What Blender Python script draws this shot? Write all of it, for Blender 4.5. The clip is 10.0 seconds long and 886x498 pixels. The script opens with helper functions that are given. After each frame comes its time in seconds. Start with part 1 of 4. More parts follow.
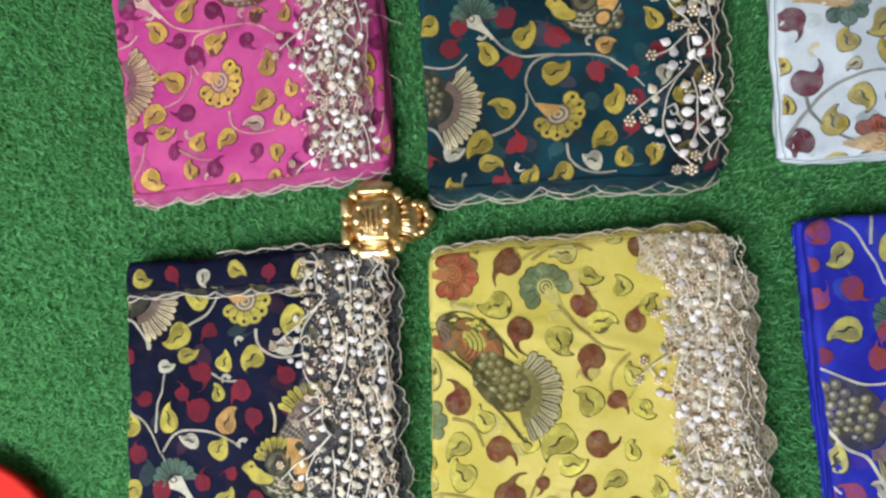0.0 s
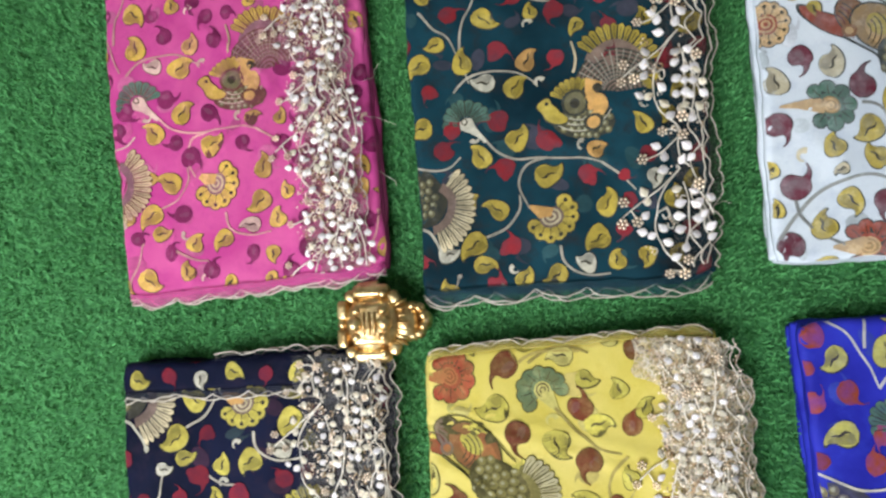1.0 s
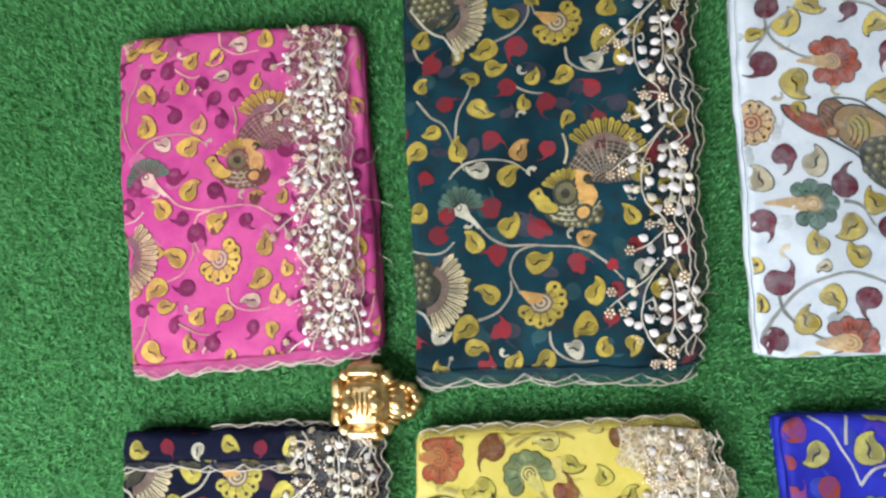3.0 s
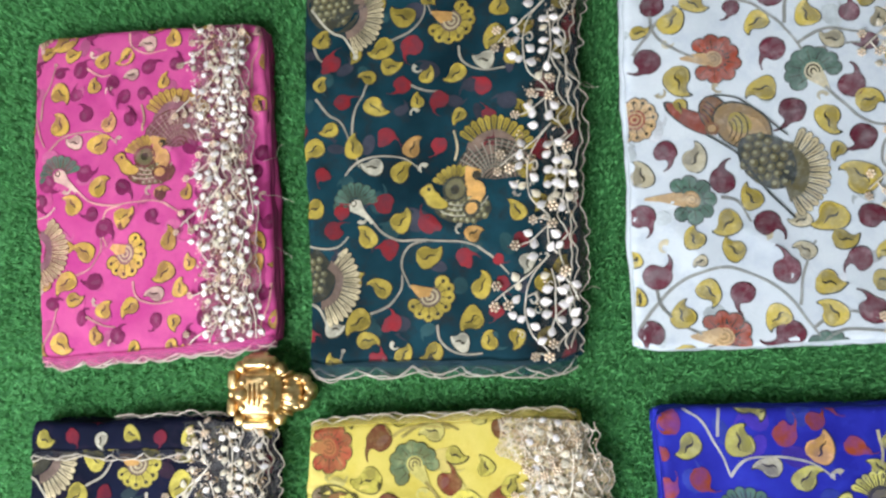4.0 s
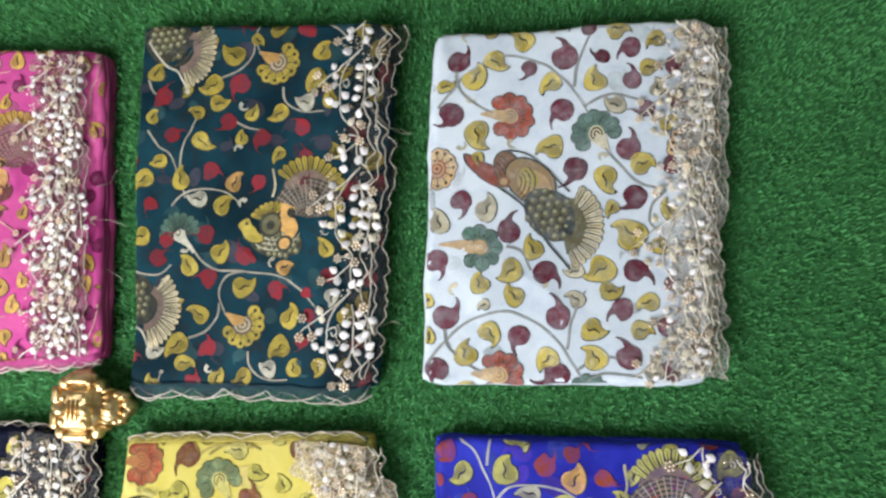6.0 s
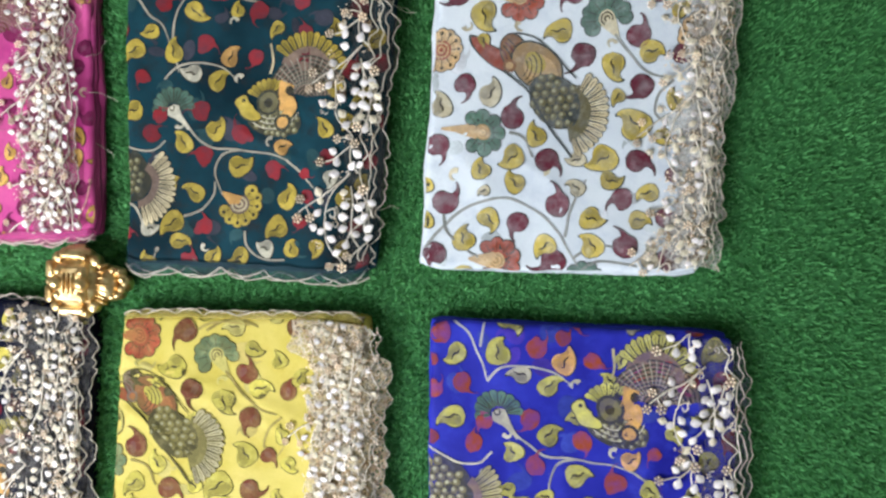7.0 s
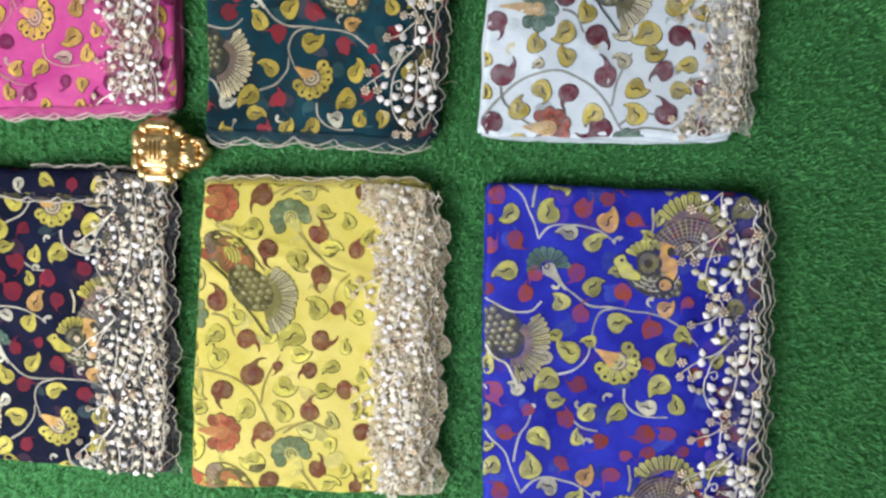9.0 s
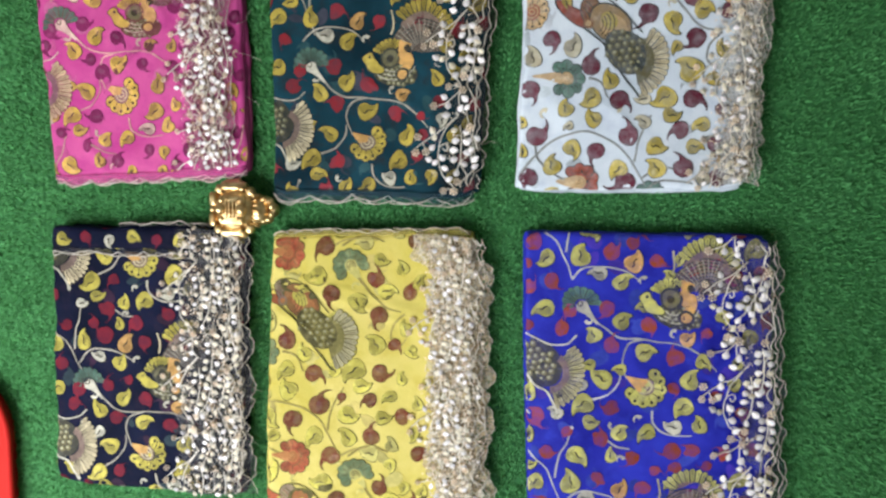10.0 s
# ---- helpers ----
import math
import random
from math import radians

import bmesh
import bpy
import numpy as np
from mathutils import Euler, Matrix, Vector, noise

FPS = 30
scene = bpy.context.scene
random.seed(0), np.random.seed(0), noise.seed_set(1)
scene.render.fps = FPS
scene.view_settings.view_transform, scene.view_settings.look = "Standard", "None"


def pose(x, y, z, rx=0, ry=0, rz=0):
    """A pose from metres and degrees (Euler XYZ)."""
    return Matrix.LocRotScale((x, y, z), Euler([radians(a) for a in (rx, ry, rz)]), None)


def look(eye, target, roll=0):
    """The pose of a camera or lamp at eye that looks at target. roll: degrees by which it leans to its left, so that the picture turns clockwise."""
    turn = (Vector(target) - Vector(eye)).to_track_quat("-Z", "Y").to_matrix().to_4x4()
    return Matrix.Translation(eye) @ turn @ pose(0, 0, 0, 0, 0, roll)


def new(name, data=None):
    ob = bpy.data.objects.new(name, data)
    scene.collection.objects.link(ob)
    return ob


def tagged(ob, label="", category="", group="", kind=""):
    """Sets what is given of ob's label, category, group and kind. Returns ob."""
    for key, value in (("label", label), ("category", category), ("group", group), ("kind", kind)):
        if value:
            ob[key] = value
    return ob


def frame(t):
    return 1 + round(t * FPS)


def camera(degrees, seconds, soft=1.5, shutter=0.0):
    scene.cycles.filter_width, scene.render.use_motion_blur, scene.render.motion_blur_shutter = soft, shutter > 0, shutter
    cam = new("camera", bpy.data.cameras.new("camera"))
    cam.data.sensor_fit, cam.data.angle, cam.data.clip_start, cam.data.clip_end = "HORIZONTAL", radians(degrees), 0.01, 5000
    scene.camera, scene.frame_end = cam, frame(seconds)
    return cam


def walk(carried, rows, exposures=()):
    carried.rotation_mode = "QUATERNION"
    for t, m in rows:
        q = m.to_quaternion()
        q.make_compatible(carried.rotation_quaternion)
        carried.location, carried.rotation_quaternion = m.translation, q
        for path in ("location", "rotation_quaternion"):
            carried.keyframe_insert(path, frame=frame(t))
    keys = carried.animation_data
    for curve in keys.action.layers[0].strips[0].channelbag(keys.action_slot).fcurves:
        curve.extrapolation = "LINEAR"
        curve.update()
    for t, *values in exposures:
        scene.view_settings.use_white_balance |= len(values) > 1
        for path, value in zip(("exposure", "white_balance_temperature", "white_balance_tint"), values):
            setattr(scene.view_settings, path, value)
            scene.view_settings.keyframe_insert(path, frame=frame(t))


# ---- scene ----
cam = camera(70.0, 10.0, soft=2.55)
PATH = [
    (0, (0.083, -0.066, 0.639), (-0.184, 0.063, -1.339), -68.2),
    (0.5, (0.089, -0.025, 0.646), (-0.182, 0.133, -1.329), -64.1),
    (1, (0.093, 0.015, 0.648), (-0.165, 0.202, -1.327), -59.0),
    (1.5, (0.09, 0.046, 0.651), (-0.17, 0.253, -1.321), -56.6),
    (2, (0.093, 0.064, 0.66), (-0.176, 0.302, -1.307), -53.4),
    (3.3, (0.147, 0.072, 0.672), (-0.153, 0.333, -1.288), -52.7),
    (3.5, (0.177, 0.067, 0.672), (-0.152, 0.324, -1.284), -55.8),
    (4, (0.238, 0.06, 0.665), (-0.073, 0.317, -1.294), -54.1),
    (4.5, (0.295, 0.058, 0.673), (-0.014, 0.296, -1.289), -55.2),
    (5, (0.354, 0.08, 0.683), (0.087, 0.276, -1.289), -56.5),
    (5.2, (0.371, 0.065, 0.687), (0.116, 0.306, -1.282), -49.4),
    (6.3, (0.43, 0.121, 0.692), (0.188, 0.234, -1.29), -65.8),
    (6.5, (0.42, 0.119, 0.691), (0.182, 0.169, -1.295), -78.9),
    (7, (0.405, 0.069, 0.691), (0.219, 0.016, -1.3), -104.8),
    (7.5, (0.393, -0.001, 0.701), (0.191, -0.103, -1.286), -114.4),
    (8, (0.376, -0.041, 0.714), (0.171, -0.19, -1.27), -123.4),
    (8.5, (0.365, -0.058, 0.731), (0.187, -0.194, -1.256), -124.7),
    (9, (0.341, -0.047, 0.772), (0.181, -0.194, -1.217), -131.0),
    (9.5, (0.32, -0.019, 0.822), (0.158, -0.163, -1.166), -130.7),
    (10, (0.302, 0.011, 0.868), (0.113, -0.126, -1.118), -125.9),
]
walk(cam, [(t, look(eye, target, roll)) for t, eye, target, roll in PATH],
     exposures=[(0, -0.12), (1, 0.08), (2, 0.2), (4.5, 0.28), (7, 0.25), (10, 0.06)])

# ---- light ----
world = bpy.data.worlds.new("world")
scene.world = world
world.use_nodes = True
wn = world.node_tree.nodes
sky = wn.new("ShaderNodeTexSky")
sky.sky_type, sky.sun_disc, sky.sun_elevation, sky.sun_rotation = "NISHITA", False, radians(40), radians(200)
wn["Background"].inputs[1].default_value = 0.12
world.node_tree.links.new(sky.outputs[0], wn["Background"].inputs[0])

# room and window are never in view; both are assumed
ROOM = (-1.5, 2.4, -1.15, 2.2, 2.75)          # x0, x1, y0, y1, height
WINDOW = (-1.40, -0.10, 0.75, 2.05)           # x0, x1, z0, z1 in the south wall


def area_lamp(name, m, sx, sy, watts, colour):
    data = bpy.data.lights.new(name, "AREA")
    data.shape, data.size, data.size_y, data.energy, data.color = "RECTANGLE", sx, sy, watts, colour
    ob = new(name, data)
    ob.matrix_world = m
    return ob


# added lamp inside the assumed window; only the light's south-west direction is known
area_lamp("assumed_window_light", look((-0.75, -0.98, 1.4), (-0.35, -0.3, 0.0)), 1.3, 1.2, 58, (0.87, 0.955, 1.04))

# ---- materials ----


def mat(name, colour, rough=0.6, metal=0.0, second=None, scale=40.0, amount=0.5, bump=0.0, bump_scale=400.0,
        sheen=0.0, island=0.0, per_object=0.0, spec=0.4, mottle=None):
    """A surface with two scales of colour variation, fine relief and, if asked, a shift of tone from piece to piece."""
    m = bpy.data.materials.new(name)
    m.use_nodes = True
    n, l = m.node_tree.nodes, m.node_tree.links
    b = n["Principled BSDF"]
    b.inputs["Roughness"].default_value, b.inputs["Metallic"].default_value = rough, metal
    b.inputs["Specular IOR Level"].default_value = spec
    if sheen:
        b.inputs["Sheen Weight"].default_value = sheen
        b.inputs["Sheen Roughness"].default_value = 0.4
    co = n.new("ShaderNodeTexCoord")
    big = n.new("ShaderNodeTexNoise")
    big.inputs["Scale"].default_value, big.inputs["Detail"].default_value = scale, 4.0
    l.new(co.outputs["Object"], big.inputs["Vector"])
    ramp = n.new("ShaderNodeMapRange")
    ramp.inputs["From Min"].default_value, ramp.inputs["From Max"].default_value = 0.35, 0.65
    ramp.inputs["To Max"].default_value = amount
    l.new(big.outputs["Fac"], ramp.inputs["Value"])
    mix = n.new("ShaderNodeMix")
    mix.data_type = "RGBA"
    second = second or tuple(c * 0.6 for c in colour)
    mix.inputs["A"].default_value, mix.inputs["B"].default_value = (*colour, 1), (*second, 1)
    l.new(ramp.outputs["Result"], mix.inputs["Factor"])
    fine = n.new("ShaderNodeTexNoise")
    fine.inputs["Scale"].default_value, fine.inputs["Detail"].default_value = bump_scale, 3.0
    l.new(co.outputs["Object"], fine.inputs["Vector"])
    tone = n.new("ShaderNodeHueSaturation")
    colour_out = mix.outputs["Result"]
    if mottle:                     # a second, smaller set of blotches: other layers showing through, on white cloth painted fold shade
        small = n.new("ShaderNodeTexNoise")
        small.inputs["Scale"].default_value, small.inputs["Detail"].default_value, small.inputs["Roughness"].default_value = mottle[2] if len(mottle) > 2 else 52.0, 6.0, 0.65
        l.new(co.outputs["Object"], small.inputs["Vector"])
        lim = n.new("ShaderNodeMapRange")
        lim.inputs["From Min"].default_value, lim.inputs["From Max"].default_value, lim.inputs["To Max"].default_value = 0.5, 0.72, mottle[1]
        l.new(small.outputs["Fac"], lim.inputs["Value"])
        over = n.new("ShaderNodeMix")
        over.data_type = "RGBA"
        over.inputs["B"].default_value = (*mottle[0], 1)
        l.new(colour_out, over.inputs["A"])
        l.new(lim.outputs["Result"], over.inputs["Factor"])
        colour_out = over.outputs["Result"]
    l.new(colour_out, tone.inputs["Color"])
    val = n.new("ShaderNodeMapRange")
    val.inputs["To Min"].default_value, val.inputs["To Max"].default_value = 0.8, 1.2
    l.new(fine.outputs["Fac"], val.inputs["Value"])
    last = val.outputs["Result"]
    if island or per_object:
        src = n.new("ShaderNodeNewGeometry").outputs["Random Per Island"] if island else n.new("ShaderNodeObjectInfo").outputs["Random"]
        k = island or per_object
        r = n.new("ShaderNodeMapRange")
        r.inputs["To Min"].default_value, r.inputs["To Max"].default_value = 1 - k, 1 + k
        l.new(src, r.inputs["Value"])
        mul = n.new("ShaderNodeMath")
        mul.operation = "MULTIPLY"
        l.new(last, mul.inputs[0])
        l.new(r.outputs["Result"], mul.inputs[1])
        last = mul.outputs[0]
    l.new(last, tone.inputs["Value"])
    l.new(tone.outputs["Color"], b.inputs["Base Color"])
    if bump:
        bp = n.new("ShaderNodeBump")
        bp.inputs["Strength"].default_value, bp.inputs["Distance"].default_value = bump, 0.001
        l.new(fine.outputs["Fac"], bp.inputs["Height"])
        l.new(bp.outputs["Normal"], b.inputs["Normal"])
    return m


M_WALL = mat("wall_paint", (0.72, 0.70, 0.66), 0.8, scale=2, amount=0.15, bump=0.1)
M_CEIL = mat("ceiling_paint", (0.8, 0.8, 0.78), 0.8, scale=2, amount=0.1)
M_BACK = mat("turf_backing", (0.045, 0.19, 0.055), 0.9, second=(0.034, 0.145, 0.040), scale=25, amount=0.8, bump=0.5)
M_BLADE = mat("turf_fibre", (0.120, 0.370, 0.125), 0.7, second=(0.090, 0.305, 0.094), scale=9, amount=0.8, island=0.24, spec=0.12)
# the gold's brown second tone is its dark reflections, painted into the colour
M_GOLD = mat("polished_gold", (0.90, 0.68, 0.36), 0.34, 1.0, second=(0.40, 0.20, 0.06), scale=75, amount=0.8, bump=0.9, bump_scale=160)
M_RED = mat("red_plastic", (0.60, 0.022, 0.016), 0.6, scale=12, amount=0.3, bump=0.05, spec=0.1)
M_FRAME = mat("window_paint", (0.75, 0.75, 0.73), 0.5, scale=4, amount=0.2)
M_PETAL = mat("silver_thread", (0.90, 0.82, 0.81), 0.42, 0.0, second=(0.64, 0.54, 0.54), scale=230, amount=0.7, bump=0.7, bump_scale=1500, per_object=0.34)
M_CREAM = mat("cream_gold_thread", (0.84, 0.74, 0.58), 0.45, 0.05, second=(0.58, 0.46, 0.31), scale=230, amount=0.8, bump=1.0, bump_scale=1500, per_object=0.28)
M_BEAD = mat("gold_bead", (0.78, 0.58, 0.40), 0.3, 0.5, second=(0.85, 0.72, 0.60), scale=120, amount=0.8, per_object=0.25)
M_SCROLL = mat("couched_thread", (0.66, 0.55, 0.43), 0.4, 0.2, second=(0.84, 0.76, 0.66), scale=150, amount=0.9)
M_BRONZE = mat("antique_gold_thread", (0.42, 0.27, 0.13), 0.4, 0.3, second=(0.20, 0.12, 0.07), scale=150, amount=0.8)
M_THREAD = mat("zari_thread", (0.46, 0.38, 0.30), 0.45, 0.25, second=(0.62, 0.54, 0.46), scale=150, amount=0.8)


# ---- mesh helpers ----


def mesh_of(name, verts, faces, mats, idx=None, smooth=True):
    me = bpy.data.meshes.new(name)
    me.from_pydata([tuple(v) for v in verts], [], faces)
    for m in mats:
        me.materials.append(m)
    if idx is not None:
        me.polygons.foreach_set("material_index", idx)
    me.polygons.foreach_set("use_smooth", [smooth] * len(me.polygons))
    me.update()
    return me


def part(name, bm, material, parent, label=""):
    me = bpy.data.meshes.new(name)
    bm.to_mesh(me)
    bm.free()
    me.materials.append(material)
    ob = new(name, me)
    ob.parent = parent
    return tagged(ob, label)


def box(bm, x0, x1, y0, y1, z0, z1):
    return bmesh.ops.create_cube(bm, size=1, matrix=Matrix.Translation(((x0 + x1) / 2, (y0 + y1) / 2, (z0 + z1) / 2))
                                 @ Matrix.Diagonal((x1 - x0, y1 - y0, z1 - z0, 1)))["verts"]


# ---- the unseen room that closes the place ----


def structure(name, boxes, material, label, category):
    bm = bmesh.new()
    for b in boxes:
        box(bm, *b)
    return tagged(part(name, bm, material, None, label), category=category, kind="structure")


X0, X1, Y0, Y1, ZC = ROOM
structure("ground", [(X0, X1, Y0, Y1, -0.05, 0.0)], M_BACK, "green artificial turf backing over the whole floor", "ground")
structure("wall_east", [(X1, X1 + 0.15, Y0 - 0.15, Y1 + 0.15, -0.05, ZC)], M_WALL, "plain off-white painted wall", "wall")
structure("wall_north", [(X0, X1, Y1, Y1 + 0.15, -0.05, ZC)], M_WALL, "plain off-white painted wall", "wall")
structure("wall_west", [(X0 - 0.15, X0, Y0 - 0.15, Y1 + 0.15, -0.05, ZC)], M_WALL, "plain off-white painted wall", "wall")
WX0, WX1, WZ0, WZ1 = WINDOW
structure("wall_south", [(X0, WX0, Y0 - 0.15, Y0, -0.05, ZC), (WX1, X1, Y0 - 0.15, Y0, -0.05, ZC),
                         (WX0, WX1, Y0 - 0.15, Y0, -0.05, WZ0), (WX0, WX1, Y0 - 0.15, Y0, WZ1, ZC)], M_WALL,
          "plain off-white painted wall with an assumed window opening", "wall")
structure("ceiling", [(X0 - 0.15, X1 + 0.15, Y0 - 0.15, Y1 + 0.15, ZC, ZC + 0.1)], M_CEIL, "plain white painted ceiling", "ceiling")
YF0, YF1 = Y0 - 0.1, Y0 - 0.04
structure("window_1", [(WX0, WX0 + 0.05, YF0, YF1, WZ0, WZ1), (WX1 - 0.05, WX1, YF0, YF1, WZ0, WZ1),
                       (WX0 + 0.05, WX1 - 0.05, YF0, YF1, WZ0, WZ0 + 0.05), (WX0 + 0.05, WX1 - 0.05, YF0, YF1, WZ1 - 0.05, WZ1)], M_FRAME,
          "unseen white window frame, assumed round the added daylight", "window")

# ---- folded cloths: shape ----


class Sheet:
    """The plan and the top of one folded cloth: a quad of corners, rounded at its rim, with soft creases."""

    def __init__(self, quad, top, seed, crease=0.0021):
        self.q = [Vector((*p, 0)) for p in quad]        # top left, top right, bottom right, bottom left
        self.top, self.seed, self.crease = top, seed * 7.31, crease
        self.mid = sum(self.q, Vector()) / 4
        self.lines = []
        for i in range(4):
            a, b = self.q[i], self.q[(i + 1) % 4]
            d = (b - a).normalized()
            self.lines.append((a, Vector((d.y, -d.x, 0))))   # inward normal for a clockwise quad

    def at(self, u, v):
        a, b, c, d = self.q
        return (a * (1 - u) + b * u) * v + (d * (1 - u) + c * u) * (1 - v)

    def inside(self, x, y):
        p = Vector((x, y, 0))
        return min((p - a).dot(n) for a, n in self.lines)

    def shift(self, x, y):
        s = self.seed
        dx = 0.0034 * noise.noise((x * 14, y * 14, s)) + 0.0020 * noise.noise((x * 45, y * 45, s + 3))
        dy = 0.0034 * noise.noise((x * 14, y * 14, s + 9)) + 0.0020 * noise.noise((x * 45, y * 45, s + 6))
        p = Vector((x, y, 0))
        for c in self.q:
            r = (p - c).length
            if r < 0.03:
                k = 0.0055 * (1 - r / 0.03) ** 2
                way = (self.mid - c).normalized()
                dx, dy = dx + k * way.x, dy + k * way.y
        return dx, dy

    def height(self, x, y, rim=0.007):
        s, c = self.seed, self.crease
        z = self.top + 2.2 * c * noise.noise((x * 7, y * 5, s)) + c * noise.noise((x * 22, y * 16, s + 2))
        fold = noise.noise((x * 9 + 2 * noise.noise((y * 8, s, 0)), y * 2.5, s + 20))
        z += 1.2 * c * max(0, 1 - abs(fold) * 4) ** 2
        d = max(0.0, min(self.inside(x, y), rim))
        return z - rim + math.sqrt(rim * rim - (rim - d) ** 2)

    def drape(self, x, y, lift=0.0):
        dx, dy = self.shift(x, y)
        return (x + dx, y + dy, self.height(x, y) + lift)


def rim_steps(n):
    """Steps from 0 to 1, close together at both ends."""
    ends = [0, 0.0015, 0.004, 0.008, 0.014, 0.022, 0.034]
    mid = [0.034 + (1 - 0.068) * i / n for i in range(1, n)]
    return ends + mid + [1 - e for e in reversed(ends)]


def slab(sheet, bottom, n, m):
    """One fold of a cloth: the top of the sheet, rounded over its rim and down to the given height."""
    us, vs = rim_steps(n), rim_steps(m)
    verts, faces = [], []
    for v in vs:
        for u in us:
            p = sheet.at(u, v)
            verts.append(sheet.drape(p.x, p.y))
    w = len(us)
    for j in range(len(vs) - 1):
        for i in range(w - 1):
            a = j * w + i
            faces.append((a, a + 1, a + w + 1, a + w))
    ring = ([(0, i) for i in range(w)] + [(j, w - 1) for j in range(1, len(vs))]
            + [(len(vs) - 1, i) for i in range(w - 2, -1, -1)] + [(j, 0) for j in range(len(vs) - 2, 0, -1)])
    base = len(verts)
    mid = sheet.at(0.5, 0.5)
    for j, i in ring:
        x, y, z = verts[j * w + i]
        verts.append((x + (mid.x - x) * 0.012, y + (mid.y - y) * 0.012, bottom))
    k = len(ring)
    for r in range(k):
        a, b = ring[r], ring[(r + 1) % k]
        faces.append((a[0] * w + a[1], base + r, base + (r + 1) % k, b[0] * w + b[1]))
    return verts, faces


# ---- printed motifs, drawn in millimetres of the design ----


class Motif:
    """Flat pieces of print in layers: points, faces, the ink of each face and the layer of each point."""

    def __init__(self):
        self.p, self.f, self.ink, self.lay = [], [], [], []
        self.piece, self.now, self.kinds = [], 0, [""]

    def begin(self, kind):
        """What is drawn until rest() is a piece of its own."""
        self.kinds.append(kind)
        self.now = len(self.kinds) - 1

    def rest(self):
        self.now = 0

    def strip(self, line, widths, ink, lay):
        base, n = len(self.p), len(line)
        for i, (x, y) in enumerate(line):
            x0, y0 = line[max(0, i - 1)]
            x1, y1 = line[min(n - 1, i + 1)]
            d = math.hypot(x1 - x0, y1 - y0) or 1
            nx, ny, w = -(y1 - y0) / d, (x1 - x0) / d, widths[i] if len(widths) > 1 else widths[0]
            for k in (1, 0, -1):
                self.p.append((x + nx * w * k, y + ny * w * k))
                self.lay.append(lay)
        for i in range(n - 1):
            a = base + 3 * i
            for o in (0, 1):
                self.f.append((a + o, a + o + 1, a + o + 4, a + o + 3))
                self.ink.append(ink)
                self.piece.append(self.now)
        return self

    def sector(self, c, r0, r1, a0, a1, ink, lay, n=10, squash=1.0, turn=0.0):
        base = len(self.p)
        ct, st = math.cos(radians(turn)), math.sin(radians(turn))
        for i in range(n + 1):
            a = radians(a0 + (a1 - a0) * i / n)
            for r in (r0, (r0 + r1) / 2, r1):
                x, y = r * math.cos(a), r * math.sin(a) * squash
                self.p.append((c[0] + x * ct - y * st, c[1] + x * st + y * ct))
                self.lay.append(lay)
        for i in range(n):
            a = base + 3 * i
            for o in (0, 1):
                self.f.append((a + o, a + o + 1, a + o + 4, a + o + 3))
                self.ink.append(ink)
                self.piece.append(self.now)
        return self

    def disc(self, c, r, ink, lay, n=12, squash=1.0, turn=0.0):
        return self.sector(c, 0.02, r, 0, 360, ink, lay, n, squash, turn)


def bezier(points, n=7):
    """A smooth line through the points."""
    out, k = [], len(points)
    for i in range(k - 1):
        p0, p1, p2, p3 = points[max(0, i - 1)], points[i], points[i + 1], points[min(k - 1, i + 2)]
        for j in range(n):
            t = j / n
            out.append(tuple(0.5 * (2 * p1[a] + (p2[a] - p0[a]) * t + (2 * p0[a] - 5 * p1[a] + 4 * p2[a] - p3[a]) * t * t
                                    + (3 * p1[a] - p0[a] - 3 * p2[a] + p3[a]) * t ** 3) for a in (0, 1)))
    return out + [points[-1]]


def curled(n, length, bend, start):
    """A centre line that runs straight and then curls to one side."""
    pts, a, b = [], 0.0, 0.0
    for i in range(n + 1):
        t = i / n
        pts.append((a, b))
        k = max(0.0, t - start) / (1 - start)
        way = bend * (1.75 * k ** 1.3) - bend * 0.12
        a, b = a + length / n * math.cos(way), b + length / n * math.sin(way)
    return pts


def leaf(x, y, turn, length, fill, rng, fat=0.39):
    """A mango-leaf shape with a hooked tip, a dark outline, one shaded half and a dark vein."""
    m = Motif()
    bend = rng.choice((-1, 1)) * rng.uniform(0.7, 1.3)
    length *= rng.uniform(0.86, 1.02)
    fat *= rng.uniform(0.84, 1.04)
    wid = []
    line = [(a - 0.42 * length, b) for a, b in curled(16, length * 1.06, bend * 0.8, 0.45)]
    for i in range(17):
        t = i / 16
        wid.append(length * (fat * max(0, math.sin(math.pi * t ** 0.60)) ** (0.75 if t < 0.31 else 1.3) + 0.012))
    c, s = math.cos(radians(turn)), math.sin(radians(turn))
    side = [(a, b + bend / abs(bend) * w * 0.45) for (a, b), w in zip(line, wid)]
    vein = [(a, b + bend / abs(bend) * w * 0.12 * math.sin(i)) for i, ((a, b), w) in enumerate(zip(line, wid))]
    line, side, vein = ([(x + a * c - b * s, y + a * s + b * c) for a, b in q] for q in (line, side, vein))
    m.strip([(a + 0.45, b - 0.5) for a, b in line], [w + 0.6 for w in wid], "line", 0)
    m.strip(line[:16], [max(0.2, w - 0.35) for w in wid[:16]], fill, 1)
    m.strip(side[2:14], [w * 0.38 for w in wid[2:14]], "dim_" + fill, 1.6)
    m.strip(vein[3:12], [0.4, 0.8, 1.2, 1.2, 1.1, 1.0, 0.8, 0.6, 0.3], "vein", 2.4)
    return m


